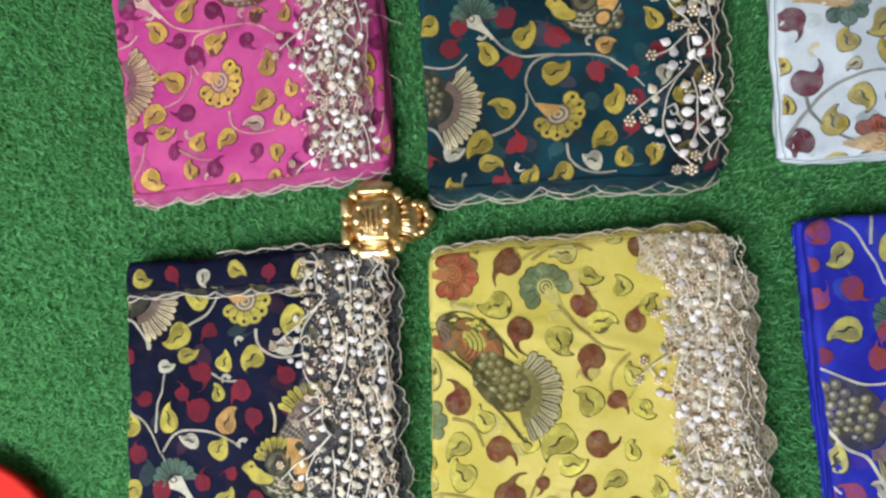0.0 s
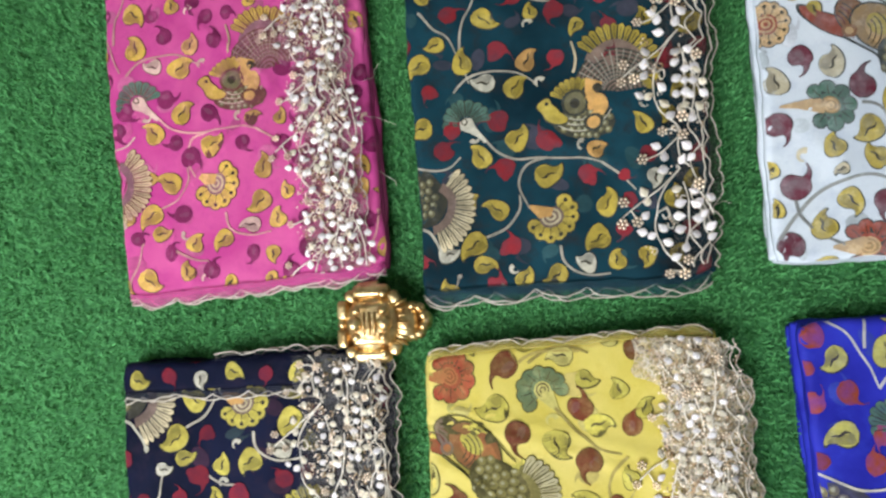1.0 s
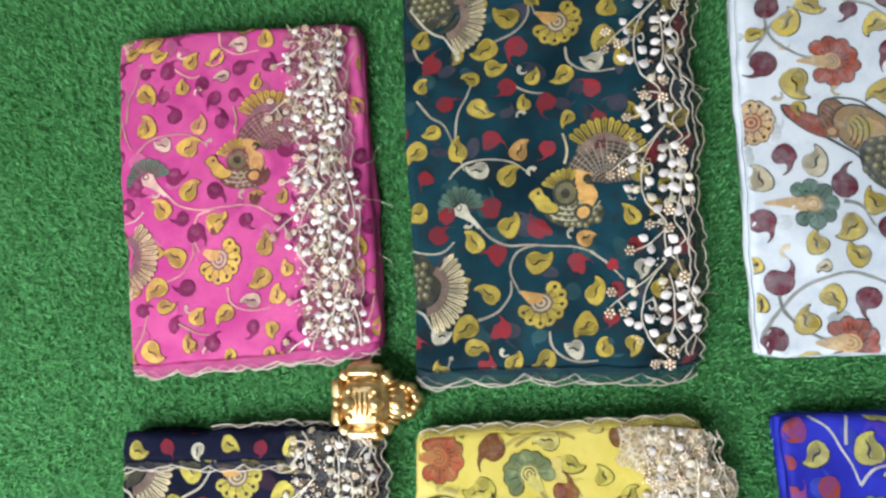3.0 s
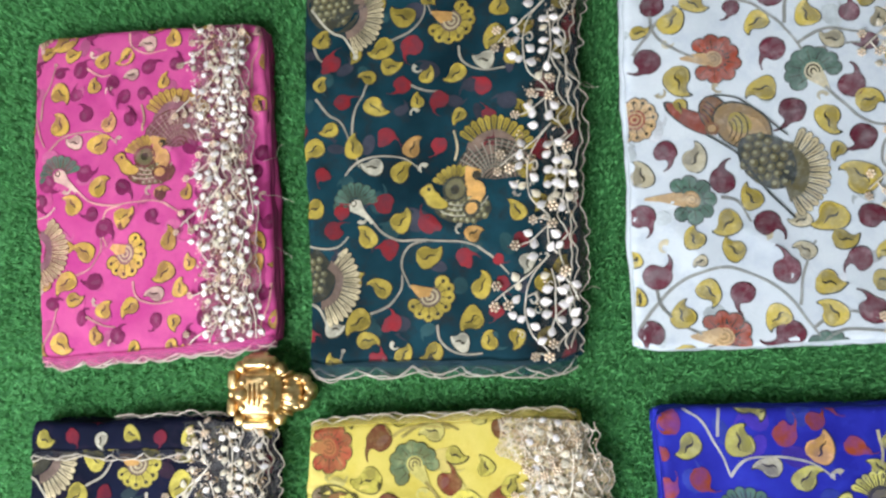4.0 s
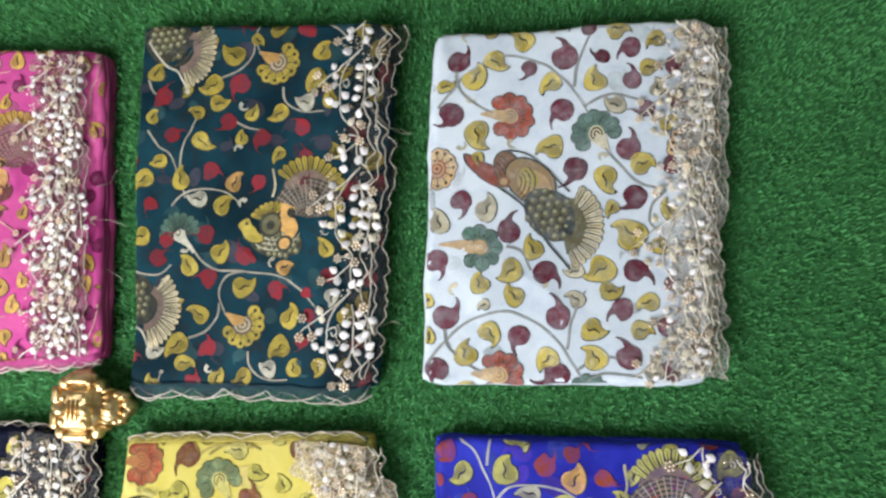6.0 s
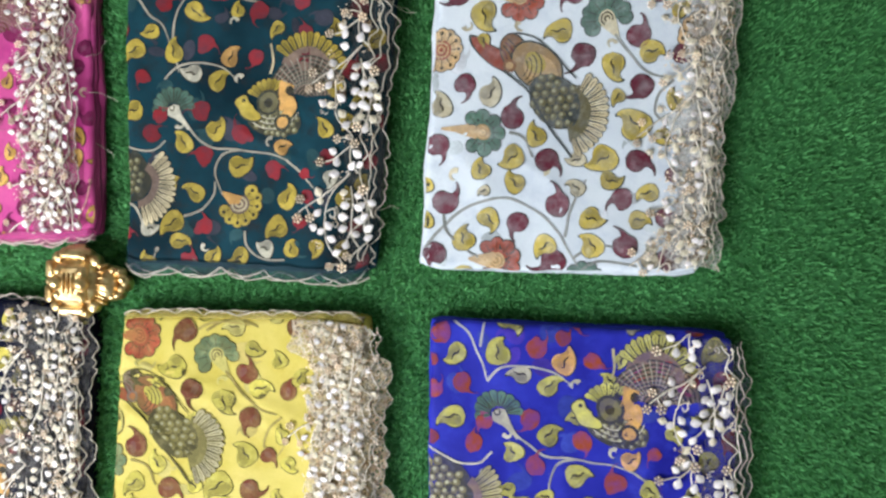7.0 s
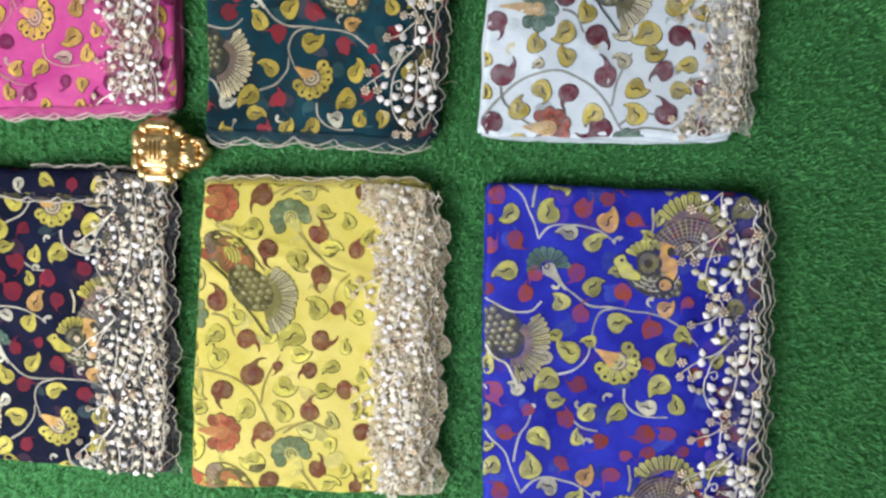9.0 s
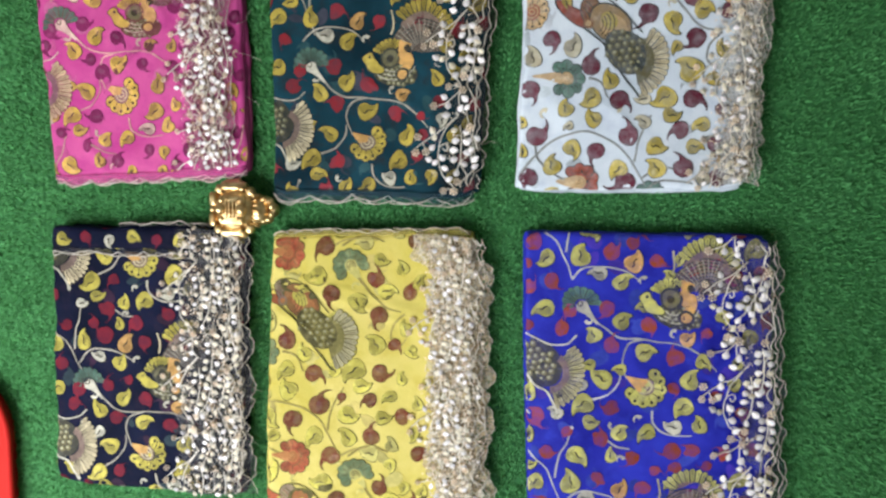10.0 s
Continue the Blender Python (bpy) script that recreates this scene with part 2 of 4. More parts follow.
def seed(x, y, turn, length, fill, rng, outline=True):
    """A round seed with a curled tail."""
    m = Motif()
    bend = rng.choice((-1, 1)) * rng.uniform(0.8, 1.2)
    length *= rng.uniform(0.92, 1.1)
    wid = []
    line = [(a - 0.36 * length, b) for a, b in curled(20, length * 1.12, bend, 0.4)]
    for i in range(21):
        t = i / 20
        body = 0.35 * math.sqrt(max(0, 1 - ((t - 0.31) / 0.31) ** 2))
        wid.append(length * max(body, (0.26 * (1 - t) ** 1.15 if t > 0.35 else 0.0), 0.012))
    c, s = math.cos(radians(turn)), math.sin(radians(turn))
    line = [(x + a * c - b * s, y + a * s + b * c) for a, b in line]
    if outline:
        m.strip(line, [w + 0.4 for w in wid], "dark_seed", 0)
    m.strip(line[1:], [max(0.25, w - 0.7) for w in wid[1:]], fill, 1)
    if outline:
        k = 0.2 * length
        m.disc((x - 0.05 * length * c - k * 0.35 * s, y - 0.05 * length * s + k * 0.35 * c), k, "glow_seed", 1.6, 9, 0.55, turn)
    return m


def patch(x, y, size, fill, rng):
    """A leaf of the layer below, showing through without an outline."""
    m = seed(x, y, rng.uniform(0, 360), size, fill, rng, False)
    m.disc((x + size * rng.uniform(-0.15, 0.15), y + size * rng.uniform(-0.15, 0.15)), size * 0.3, fill, 0.4, 9, 0.6, rng.uniform(0, 180))
    return m


def hook(x, y, turn, size):
    """A small pale comma."""
    m = Motif()
    line = [(x + size * (0.5 + 0.5 * math.cos(radians(turn + 30 * k))) , y + size * 0.5 * math.sin(radians(turn + 30 * k))) for k in range(8)]
    return m.strip(line, [2.6, 2.4, 2.0, 1.7, 1.4, 1.2, 0.9, 0.5], "cream", 0.6)


def ghost(x, y, size, fill, rng):
    """A faint leaf of a layer further down, dimmed by the cloth over it."""
    m = Motif()
    m.disc((x, y), size * 0.5, fill, -2, 11, rng.uniform(0.5, 0.9), rng.uniform(0, 180))
    a = rng.uniform(0, 360)
    line = [(x + size * (0.4 + 0.12 * k) * math.cos(radians(a + 12 * k)), y + size * (0.4 + 0.12 * k) * math.sin(radians(a + 12 * k))) for k in range(4)]
    return m.strip(line, [2.6, 1.7, 1.0, 0.4], fill, -2)


def ghosts(rng, x0, x1, y0, y1, n):
    out = []
    for i in range(n):
        x, y = rng.uniform(x0, x1), rng.uniform(y0, y1)
        out.append(("faint_leaf", (x, y), ghost(x, y, rng.uniform(16, 28), rng.choice(("ghost_a", "ghost_b")), rng)))
    return out


def fan(m, c, r0, r1, a0, a1, n, fill, lay=1):
    m.sector(c, r0, r1 * 0.9, a0, a1, "line", lay, 3 * n)
    step = (a1 - a0) / n
    for i in range(n):
        a = radians(a0 + step * (i + 0.5))
        w = abs(radians(step)) * 0.5
        line = [(c[0] + r * math.cos(a), c[1] + r * math.sin(a)) for r in (r0, r0 + (r1 - r0) * 0.45, r0 + (r1 - r0) * 0.8, r1 * 0.965, r1)]
        wd = [r0 * w * 0.55, (r0 + r1) / 2 * w * 0.72, r1 * w * 0.8, r1 * w * 0.55, 0.4]
        m.begin("printed_feather")
        m.strip(line, [q + 0.8 for q in wd], "line", lay)
        m.strip(line, wd, fill, lay + 1)
        m.strip(line[:3], [0.35], "vein", lay + 2)
        m.rest()
    return m


def scales(m, c, rx, ry, turn, size, fill, lay=1):
    ct, st = math.cos(radians(turn)), math.sin(radians(turn))
    m.disc(c, rx, "line", lay, 18, ry / rx, turn)
    j, v = 0, -ry + size * 0.5
    while v < ry:
        u = -rx + (size * 0.5 if j % 2 else 0.0)
        while u < rx:
            if (u / rx) ** 2 + (v / ry) ** 2 < 0.86:
                p = (c[0] + u * ct - v * st, c[1] + u * st + v * ct)
                m.disc(p, size * 0.46, fill, lay + 1, 8)
                m.disc((p[0] - size * 0.08, p[1] + size * 0.08), size * 0.22, "pale_" + fill, lay + 2, 6)
            u += size
        v += size * 0.82
        j += 1
    return m


def rings(m, c, r, a0, a1, inks, n, lay=1):
    """Concentric bands of two inks."""
    for i in range(n):
        m.sector(c, r * i / n + 0.05, r * (i + 1) / n, a0, a1, inks[i % len(inks)], lay + 0.2 * (i % 2), 16)
    return m


def blossom(c, r, a0, a1, n, fill, base, inner=("vein", "cream"), dots=True, cone="orange"):
    """A scalloped flower head on a cone that points to its base."""
    m = Motif()
    m.strip([base, ((base[0] * 2 + c[0]) / 3, (base[1] * 2 + c[1]) / 3), c], [1.2, r * 0.18, r * 0.42], cone, 0.5)
    m.sector(c, 0.05, r * 0.82, a0 - 10, a1 + 10, "line", 0, 20)
    for i in range(n):
        a = radians(a0 + (a1 - a0) * i / (n - 1))
        p = (c[0] + r * 0.78 * math.cos(a), c[1] + r * 0.78 * math.sin(a))
        m.begin("printed_lobe")
        m.disc(p, r * 0.34, "line", 0, 10)
        m.disc(p, r * 0.29, fill, 1, 10)
        m.strip([(c[0] + r * k * math.cos(a), c[1] + r * k * math.sin(a)) for k in (0.45, 0.7, 0.92)], [0.5, 0.4, 0.2], "vein", 2)
        if dots:
            m.disc((c[0] + r * 0.86 * math.cos(a), c[1] + r * 0.86 * math.sin(a)), r * 0.09, "vein", 2.4, 7)
        m.rest()
    m.sector(c, 0.05, r * (0.70 if dots else 0.50), a0 - 8, a1 + 8, fill, 1.4, 20)
    rings(m, c, r * (0.48 if dots else 0.36), a0 - 25, a1 + 25, inner, 5, 2)
    return m


def vine(points, width, curl=False):
    m = Motif()
    line = bezier(points)
    n = len(line)
    m.strip(line, [width * (1.15 - 0.5 * i / n) for i in range(n)], "stem", 0.7)
    if curl:
        m.disc(line[-1], width * 2.2, "stem", 0.7, 9)
    return m


def bud(c, stem):
    """A fan-shaped bud on a pale trumpet."""
    m = Motif()
    fan(m, c, 9, 27, 5, 195, 9, "green", 0)
    d = math.hypot(stem[0] - c[0], stem[1] - c[1])
    m.strip([(c[0] - (stem[0] - c[0]) * 0.3, c[1] - (stem[1] - c[1]) * 0.3), c, ((c[0] + stem[0]) / 2, (c[1] + stem[1]) / 2), stem,
             (stem[0] + (stem[0] - c[0]) * 0.4, stem[1] + (stem[1] - c[1]) * 0.4)], [4, 9, 4.5, 2.5, 2], "cream", 3)
    m.disc((c[0] - 2, c[1] + 3), 4, "vein", 3.6, 9)
    m.disc((c[0] - 2, c[1] + 3), 2.4, "cream", 4, 9)
    return m


def tail_a():
    m = Motif()
    m.disc((-58, -76), 36, "line", -0.4, 22, 0.82, -48)
    m.strip(bezier([(-96, -24), (-65, -40), (-44, -49), (-21, -48), (-8, -38)]), [1.0], "cream", 4.4)
    scales(m, (-59, -74), 31, 23, -48, 9.5, "olive", 1)
    m.sector((-45, -88), 20, 30, 56, -82, "stripe", 2.6, 14)
    fan(m, (-45, -88), 29, 51, 50, -76, 15, "feather", 3)
    m.strip(bezier([(-84, -78), (-61, -106), (-44, -116), (-31, -140)]), [1.4], "cream", 5)
    m.disc((-31, -140), 3.4, "cream", 5, 9)
    return m


def bird_a():
    m = Motif()
    fan(m, (155, 34), 28, 45, 8, 148, 13, "leaf", 2)
    m.sector((155, 34), 0.1, 31, -10, 165, "stripe", 0.6, 16)
    rings(m, (156, 6), 47, 8, 165, ("stripe", "line"), 22, 1)
    for k in range(16):
        a = radians(14 + 9.4 * k)
        m.strip([(156 + r * math.cos(a), 6 + r * math.sin(a)) for r in (14, 30, 46)], [0.35, 0.5, 0.5], "dim_cream", 1.7)
    m.strip(bezier([(112, 64), (115, 46), (112, 32)]), [1.2], "feather", 5)
    scales(m, (121, -22), 31, 17, -6, 7.5, "olive", 1.4)
    for k in (14, 20, 26):
        m.sector((118, 2), k + 6, k + 7.2, -140, -25, "cream", 4, 12)
    fan(m, (112, 0), 12, 27, 55, 160, 7, "leaf", 3)
    m.disc((113, 0), 14, "line", 6, 14)
    m.disc((113, 0), 11, "olive", 6.6, 12)
    m.disc((113, 0), 5, "vein", 7.2, 10)
    m.strip(bezier([(133, 22), (129, 6), (138, -8), (126, -22)]), [8, 9, 9, 8, 7, 6, 6, 7, 8, 9, 10, 10, 9, 8, 7, 6, 6, 5, 5, 4, 3, 2], "orange", 6)
    m.disc((136, 14), 5, "vein", 7, 10)
    m.disc((131, -23), 10, "line", 7, 12)
    m.disc((131, -23), 6.5, "orange", 7.6, 10)
    m.strip(bezier([(78, 6), (84, -4), (92, -14), (106, -18)]), [4, 6.5, 8, 8.5, 8.5, 8, 7.5, 7.5, 7.5, 8, 8.5, 9, 9, 8.5, 8, 7.5, 7, 6.5, 6, 5, 4, 2], "line", 5)
    m.strip(bezier([(79, 5), (84, -4), (92, -13), (105, -17)]), [3, 5.4, 7, 7.4, 7.4, 7, 6.5, 6.5, 6.5, 7, 7.5, 8, 8, 7.5, 7, 6.5, 6, 5.5, 5, 4, 3, 1], "leaf", 6)
    m.disc((84, 1), 2.2, "vein", 7, 8)
    m.p = [(x + 1, y + 11) for x, y in m.p]
    return m


def bird_b():
    m = Motif()
    m.strip(bezier([(-138, -12), (-128, -24), (-114, -34), (-98, -42)]), [0.6, 2.4, 4, 5, 6, 6.4, 6.8, 7, 7.4, 7.8, 8, 8.2, 8.6, 9, 9.2, 9.4, 9.6, 9.8, 10, 10, 10, 10], "line", 0.6)
    m.strip(bezier([(-136, -14), (-127, -24), (-114, -34), (-98, -42)]), [0.3, 1.6, 3, 4, 5, 5.4, 5.8, 6, 6.4, 6.8, 7, 7.2, 7.6, 8, 8.2, 8.4, 8.6, 8.8, 9, 9, 9, 9], "red", 1)
    m.disc((-92, -30), 20, "line", 1.6, 16, 0.72, -70)
    m.disc((-92, -30), 18.6, "stripe", 2, 16, 0.7, -70)
    for k in range(4):
        m.sector((-112, -40), 13 + 4.2 * k, 14.2 + 4.2 * k, -32, 62, "line" if k % 2 else "seed", 3, 12)
    m.disc((-68, -44), 31, "line", 2.6, 18, 0.72, -42)
    m.disc((-68, -44), 29.4, "dim_orange", 3, 18, 0.7, -42)
    m.disc((-64, -48), 21, "orange", 3.3, 16, 0.66, -42)
    m.disc((-70, -40), 13, "leaf", 3.6, 14, 0.7, -50)
    for k in range(4):
        m.sector((-86, -46), 9 + 4.6 * k, 10.2 + 4.6 * k, -62, 48, "vein", 4.2, 12)
    m.disc((-96, -44), 7, "stripe", 4, 12)
    m.disc((-96, -44), 4, "orange", 4.6, 10)
    m.sector((-39, -92), 4, 30, 66, -76, "olive", 4.6, 14)
    scales(m, (-49, -80), 31, 23, -50, 9.5, "olive", 5)
    fan(m, (-39, -92), 27, 46, 62, -73, 14, "feather", 8)
    m.strip(bezier([(-92, -11), (-69, -16), (-50, -33), (-29, -58)]), [0.7], "line", 8)
    m.strip(bezier([(-102, -50), (-76, -71), (-59, -98), (-30, -136)]), [1.2], "line", 8)
    return m


LEAVES_A = [(-47, 64, 220, 32), (-1, 66, 95, 34), (52, 33, 45, 32), (-51, -4, 190, 32), (52, -20, 45, 32), (13, -38, 120, 30), (27, -94, 150, 34),
            (81, -60, 20, 32), (139, -95, 70, 34), (2, -131, 215, 38), (12, -153, 0, 27), (131, -131, 220, 34), (52, -168, 60, 27), (85, -167, 215, 32),
            (150, -154, 90, 27), (41, -198, 100, 23), (-6, -201, 320, 36), (-70, -116, 70, 30), (-71, -172, 60, 23)]
PALE_A = [(21, 43, 170, 27), (118, -156, 170, 27), (65, 60, 60, 32), (133, -39, 30, 27)]
RED_A = [(-66, 86), (35, 74), (95, 61), (108, 64), (-38, 34), (-72, 28), (32, -1), (-26, -29), (84, -25), (39, -51), (120, -65), (39, -132), (-58, -147),
         (-44, -194), (24, -176), (117, -187), (-15, -7), (181, -192), (68, -199)]
VINES_A = [[(9, -6), (22, -23), (46, -40), (81, -44), (114, -46), (136, -52)], [(136, -52), (155, -66), (172, -83)],
           [(-11, 34), (4, 50), (30, 53), (55, 48), (74, 35)], [(81, -44), (60, -50), (52, -70), (59, -94)], [(-33, -232), (-30, -204), (-20, -185), (-13, -162)],
           [(15, -123), (36, -113), (49, -97), (51, -79)], [(91, -137), (94, -155), (112, -167), (141, -168)],
           [(-77, -188), (-61, -206), (-43, -223), (-24, -268)], [(30, -174), (48, -186), (65, -188)], [(-79, -125), (-74, -138), (-67, -145)]]
HOOKS_A = [(74, 35, 30), (3, -17, 200), (113, -34, 60), (38, -158, 120), (68, -149, 20), (106, 10, 200), (62, 100, 10), (-20, -60, 60)]
HOOKS_B = [(-154, -156, 60), (1, -23, 20), (-144, -2, 200), (-90, -4, 90), (-62, -150, 250), (-150, -225, 140)]
LEAVES_B = [(-125, 70, 60, 33), (-102, 88, 315, 29), (-43, 59, 215, 31), (1, 60, 100, 31), (-122, 8, 285, 35), (-46, -8, 185, 35), (45, -29, 10, 29),
            (9, -44, 285, 33), (31, -102, 130, 37), (-67, -113, 120, 27), (-93, -136, 215, 31), (-90, -162, 130, 31), (-125, -149, 100, 25), (0, -137, 215, 39),
            (9, -159, 0, 27), (-117, -201, 300, 33), (-139, -223, 100, 31), (-10, -199, 340, 33), (-57, -228, 225, 31), (-11, -229, 120, 33), (38, -201, 0, 24),
            (47, -174, 200, 24), (91, -19, 60, 23), (71, -79, 120, 25)]
PALE_B = [(-117, -72, 60, 33), (-167, -83, 95, 31), (-121, -171, 200, 18), (20, 35, 170, 28), (64, 49, 90, 24), (49, -237, 90, 26)]
SEEDS_B = [(-151, 32, 235, 33), (-66, 79, 250, 25), (-32, 29, 215, 33), (37, 60, 75, 29), (30, -12, 60, 31), (86, 34, 0, 29), (-24, -33, 250, 33),
           (36, -62, 235, 33), (-143, -63, 290, 33), (-92, -96, 90, 31), (-170, -127, 310, 33), (-56, -142, 340, 33), (36, -140, 340, 33), (-160, -182, 35, 33),
           (-47, -185, 80, 35), (-84, -205, 240, 33), (21, -180, 190, 28), (64, -200, 20, 26), (23, -227, 90, 31), (79, -32, 80, 25)]
VINES_B = [[(9, -12), (24, -32), (43, -49), (64, -55)], [(69, -58), (54, -73), (51, -92), (65, -102), (76, -89)], [(-142, 85), (-141, 60), (-121, 38), (-105, 29)],
           [(-180, -233), (-156, -203), (-132, -185), (-99, -179), (-68, -191), (-45, -213), (-22, -252)], [(-38, -219), (-35, -201), (-25, -176), (-15, -160)],
           [(-97, -111), (-79, -117), (-69, -137)], [(-11, 31), (8, 42), (26, 44), (45, 37)], [(-20, -253), (-10, -247), (5, -244), (36, -246)]]


def design_a(rng):
    out = [("printed_leaf", (x, y), leaf(x, y, a, s, "leaf", rng)) for x, y, a, s in LEAVES_A]
    out += [("printed_leaf", (x, y), leaf(x, y, a, s, "cream" if i < 2 else "orange", rng)) for i, (x, y, a, s) in enumerate(PALE_A)]
    for x, y in RED_A:
        s = rng.uniform(21, 27)
        out.append(("printed_petal", (x, y), None if s < 0 else (x, y, s)))
    out += [("printed_vine", v[0], vine(v, 1.2, i in (2, 4))) for i, v in enumerate(VINES_A)]
    out.append(("printed_flower", (82, -105), blossom((82, -105), 26, -155, 52, 8, "leaf", (59, -91), ("stripe", "feather"))))
    out.append(("printed_bud", (0, 0), bud((0, 0), (14, -16))))
    out.append(("printed_tail", (-50, -80), tail_a()))
    out.append(("printed_bird", (130, 0), bird_a()))
    out += [("printed_hook", (x, y), hook(x, y, a, 9)) for x, y, a in HOOKS_A]
    return out + ghosts(rng, -60, 240, -110, 190, 46)


def design_b(rng):
    out = [("printed_leaf", (x, y), leaf(x, y, a, s, "leaf", rng)) for x, y, a, s in LEAVES_B]
    out += [("printed_leaf", (x, y), leaf(x, y, a, s, "cream", rng)) for x, y, a, s in PALE_B]
    out += [("printed_petal", (x, y), seed(x, y, a, s * 1.04, "seed", rng)) for x, y, a, s in SEEDS_B]
    out += [("printed_vine", v[0], vine(v, 1.4)) for v in VINES_B]
    out.append(("printed_flower", (-87, 26), blossom((-87, 26), 23.5, -128, 128, 8, "red", (-117, 28), ("orange", "dim_orange"), False)))
    out.append(("printed_flower", (-167, -26), blossom((-168, -26), 21, -170, 170, 13, "orange", (-190, -26), ("red", "orange"))))
    out.append(("printed_flower", (-127, -112), blossom((-125, -112), 21.5, -125, 125, 7, "green", (-166, -108), ("dim_orange", "orange"), False)))
    out.append(("printed_bud", (0, 0), blossom((0, 4), 22, 2, 222, 8, "green", (12, -16), ("cream", "vein"), False, "cream")))
    out.append(("printed_bird", (-70, -70), bird_b()))
    out += [("printed_hook", (x, y), hook(x, y, a, 9)) for x, y, a in HOOKS_B]
    return out + ghosts(rng, -190, 130, -200, 90, 18)

# ---- folded cloths: inks and assembly ----

BASE_INKS = {"leaf": (0.52, 0.40, 0.07), "line": (0.05, 0.045, 0.03), "vein": (0.045, 0.035, 0.02), "cream": (0.55, 0.49, 0.38),
             "orange": (0.60, 0.32, 0.10), "green": (0.085, 0.155, 0.115), "olive": (0.15, 0.125, 0.06), "pale_olive": (0.36, 0.33, 0.20),
             "feather": (0.58, 0.46, 0.28), "stripe": (0.20, 0.13, 0.10), "red": (0.34, 0.065, 0.035), "seed": (0.13, 0.020, 0.036),
             "dark_seed": (0.055, 0.012, 0.017), "stem": (0.42, 0.36, 0.28)}
LOOKS = {
    "pink": dict(cloth=(0.64, 0.105, 0.29), shade=(0.47, 0.040, 0.21), seed=(0.19, 0.015, 0.075), dark_seed=(0.15, 0.012, 0.07), leaf=(0.60, 0.36, 0.07),
                 line=(0.13, 0.05, 0.03), cream=(0.68, 0.44, 0.36), stem=(0.62, 0.30, 0.27), net=(0.42, 0.12, 0.17), feather=(0.55, 0.38, 0.22), stripe=(0.24, 0.12, 0.13)),
    "teal": dict(cloth=(0.012, 0.052, 0.072), shade=(0.004, 0.014, 0.021), petal=(0.24, 0.022, 0.028), leaf=(0.46, 0.33, 0.055), net=(0.085, 0.065, 0.055)),
    "white": dict(cloth=(0.70, 0.72, 0.76), shade=(0.57, 0.60, 0.66), net=(0.70, 0.63, 0.55), stripe=(0.27, 0.125, 0.06), line=(0.05, 0.055, 0.05), stem=(0.26, 0.25, 0.23),
                  cream=(0.56, 0.47, 0.32), leaf=(0.53, 0.39, 0.08), orange=(0.60, 0.38, 0.19)),
    "navy": dict(cloth=(0.008, 0.010, 0.030), shade=(0.003, 0.004, 0.010), petal=(0.17, 0.014, 0.024), leaf=(0.50, 0.40, 0.07), net=(0.12, 0.10, 0.10)),
    "yellow": dict(cloth=(0.70, 0.555, 0.165), shade=(0.56, 0.44, 0.075), leaf=(0.58, 0.48, 0.085), line=(0.06, 0.05, 0.015), seed=(0.145, 0.026, 0.013),
                   dark_seed=(0.08, 0.018, 0.008), green=(0.12, 0.17, 0.085), feather=(0.40, 0.34, 0.20), cream=(0.52, 0.44, 0.13), stem=(0.33, 0.25, 0.07),
                   net=(0.66, 0.50, 0.33), red=(0.34, 0.06, 0.03), orange=(0.42, 0.14, 0.05), olive=(0.20, 0.165, 0.05)),
    "blue": dict(cloth=(0.028, 0.033, 0.43), shade=(0.010, 0.010, 0.22), petal=(0.26, 0.050, 0.022), leaf=(0.52, 0.46, 0.12), net=(0.16, 0.14, 0.20),
                 stem=(0.50, 0.46, 0.42), feather=(0.50, 0.42, 0.22)),
}


# the white cloth's bluish blotches are shade of its folds, put into colour
MOTTLE = {"pink": ((0.40, 0.02, 0.20), 0.45), "teal": ((0.022, 0.020, 0.020), 0.8), "white": ((0.44, 0.48, 0.58), 0.5), "navy": ((0.022, 0.014, 0.028), 0.7),
          "yellow": ((0.50, 0.36, 0.04), 0.5), "blue": ((0.030, 0.045, 0.46), 0.7)}
NET_PALE = {"pink": 0.16, "teal": 0.03, "white": 0.32, "navy": 0.09, "yellow": 0.28, "blue": 0.05}
NET_COVER = {"pink": 0.34, "teal": 0.25, "white": 0.36, "navy": 0.3, "yellow": 0.62, "blue": 0.25}


def lace(m, cover):
    """Opens the weave of a net: thick along an uneven mesh of threads, sheer between them."""
    n, l = m.node_tree.nodes, m.node_tree.links
    co = n.new("ShaderNodeTexCoord")
    cell = n.new("ShaderNodeTexVoronoi")
    cell.feature = "DISTANCE_TO_EDGE"
    cell.inputs["Scale"].default_value = 190.0
    l.new(co.outputs["Object"], cell.inputs["Vector"])
    lim = n.new("ShaderNodeMapRange")
    lim.inputs["From Min"].default_value, lim.inputs["From Max"].default_value = 0.04, 0.22
    lim.inputs["To Min"].default_value, lim.inputs["To Max"].default_value = min(1.0, cover + 0.3), cover * 0.55
    l.new(cell.outputs["Distance"], lim.inputs["Value"])
    l.new(lim.outputs["Result"], n["Principled BSDF"].inputs["Alpha"])


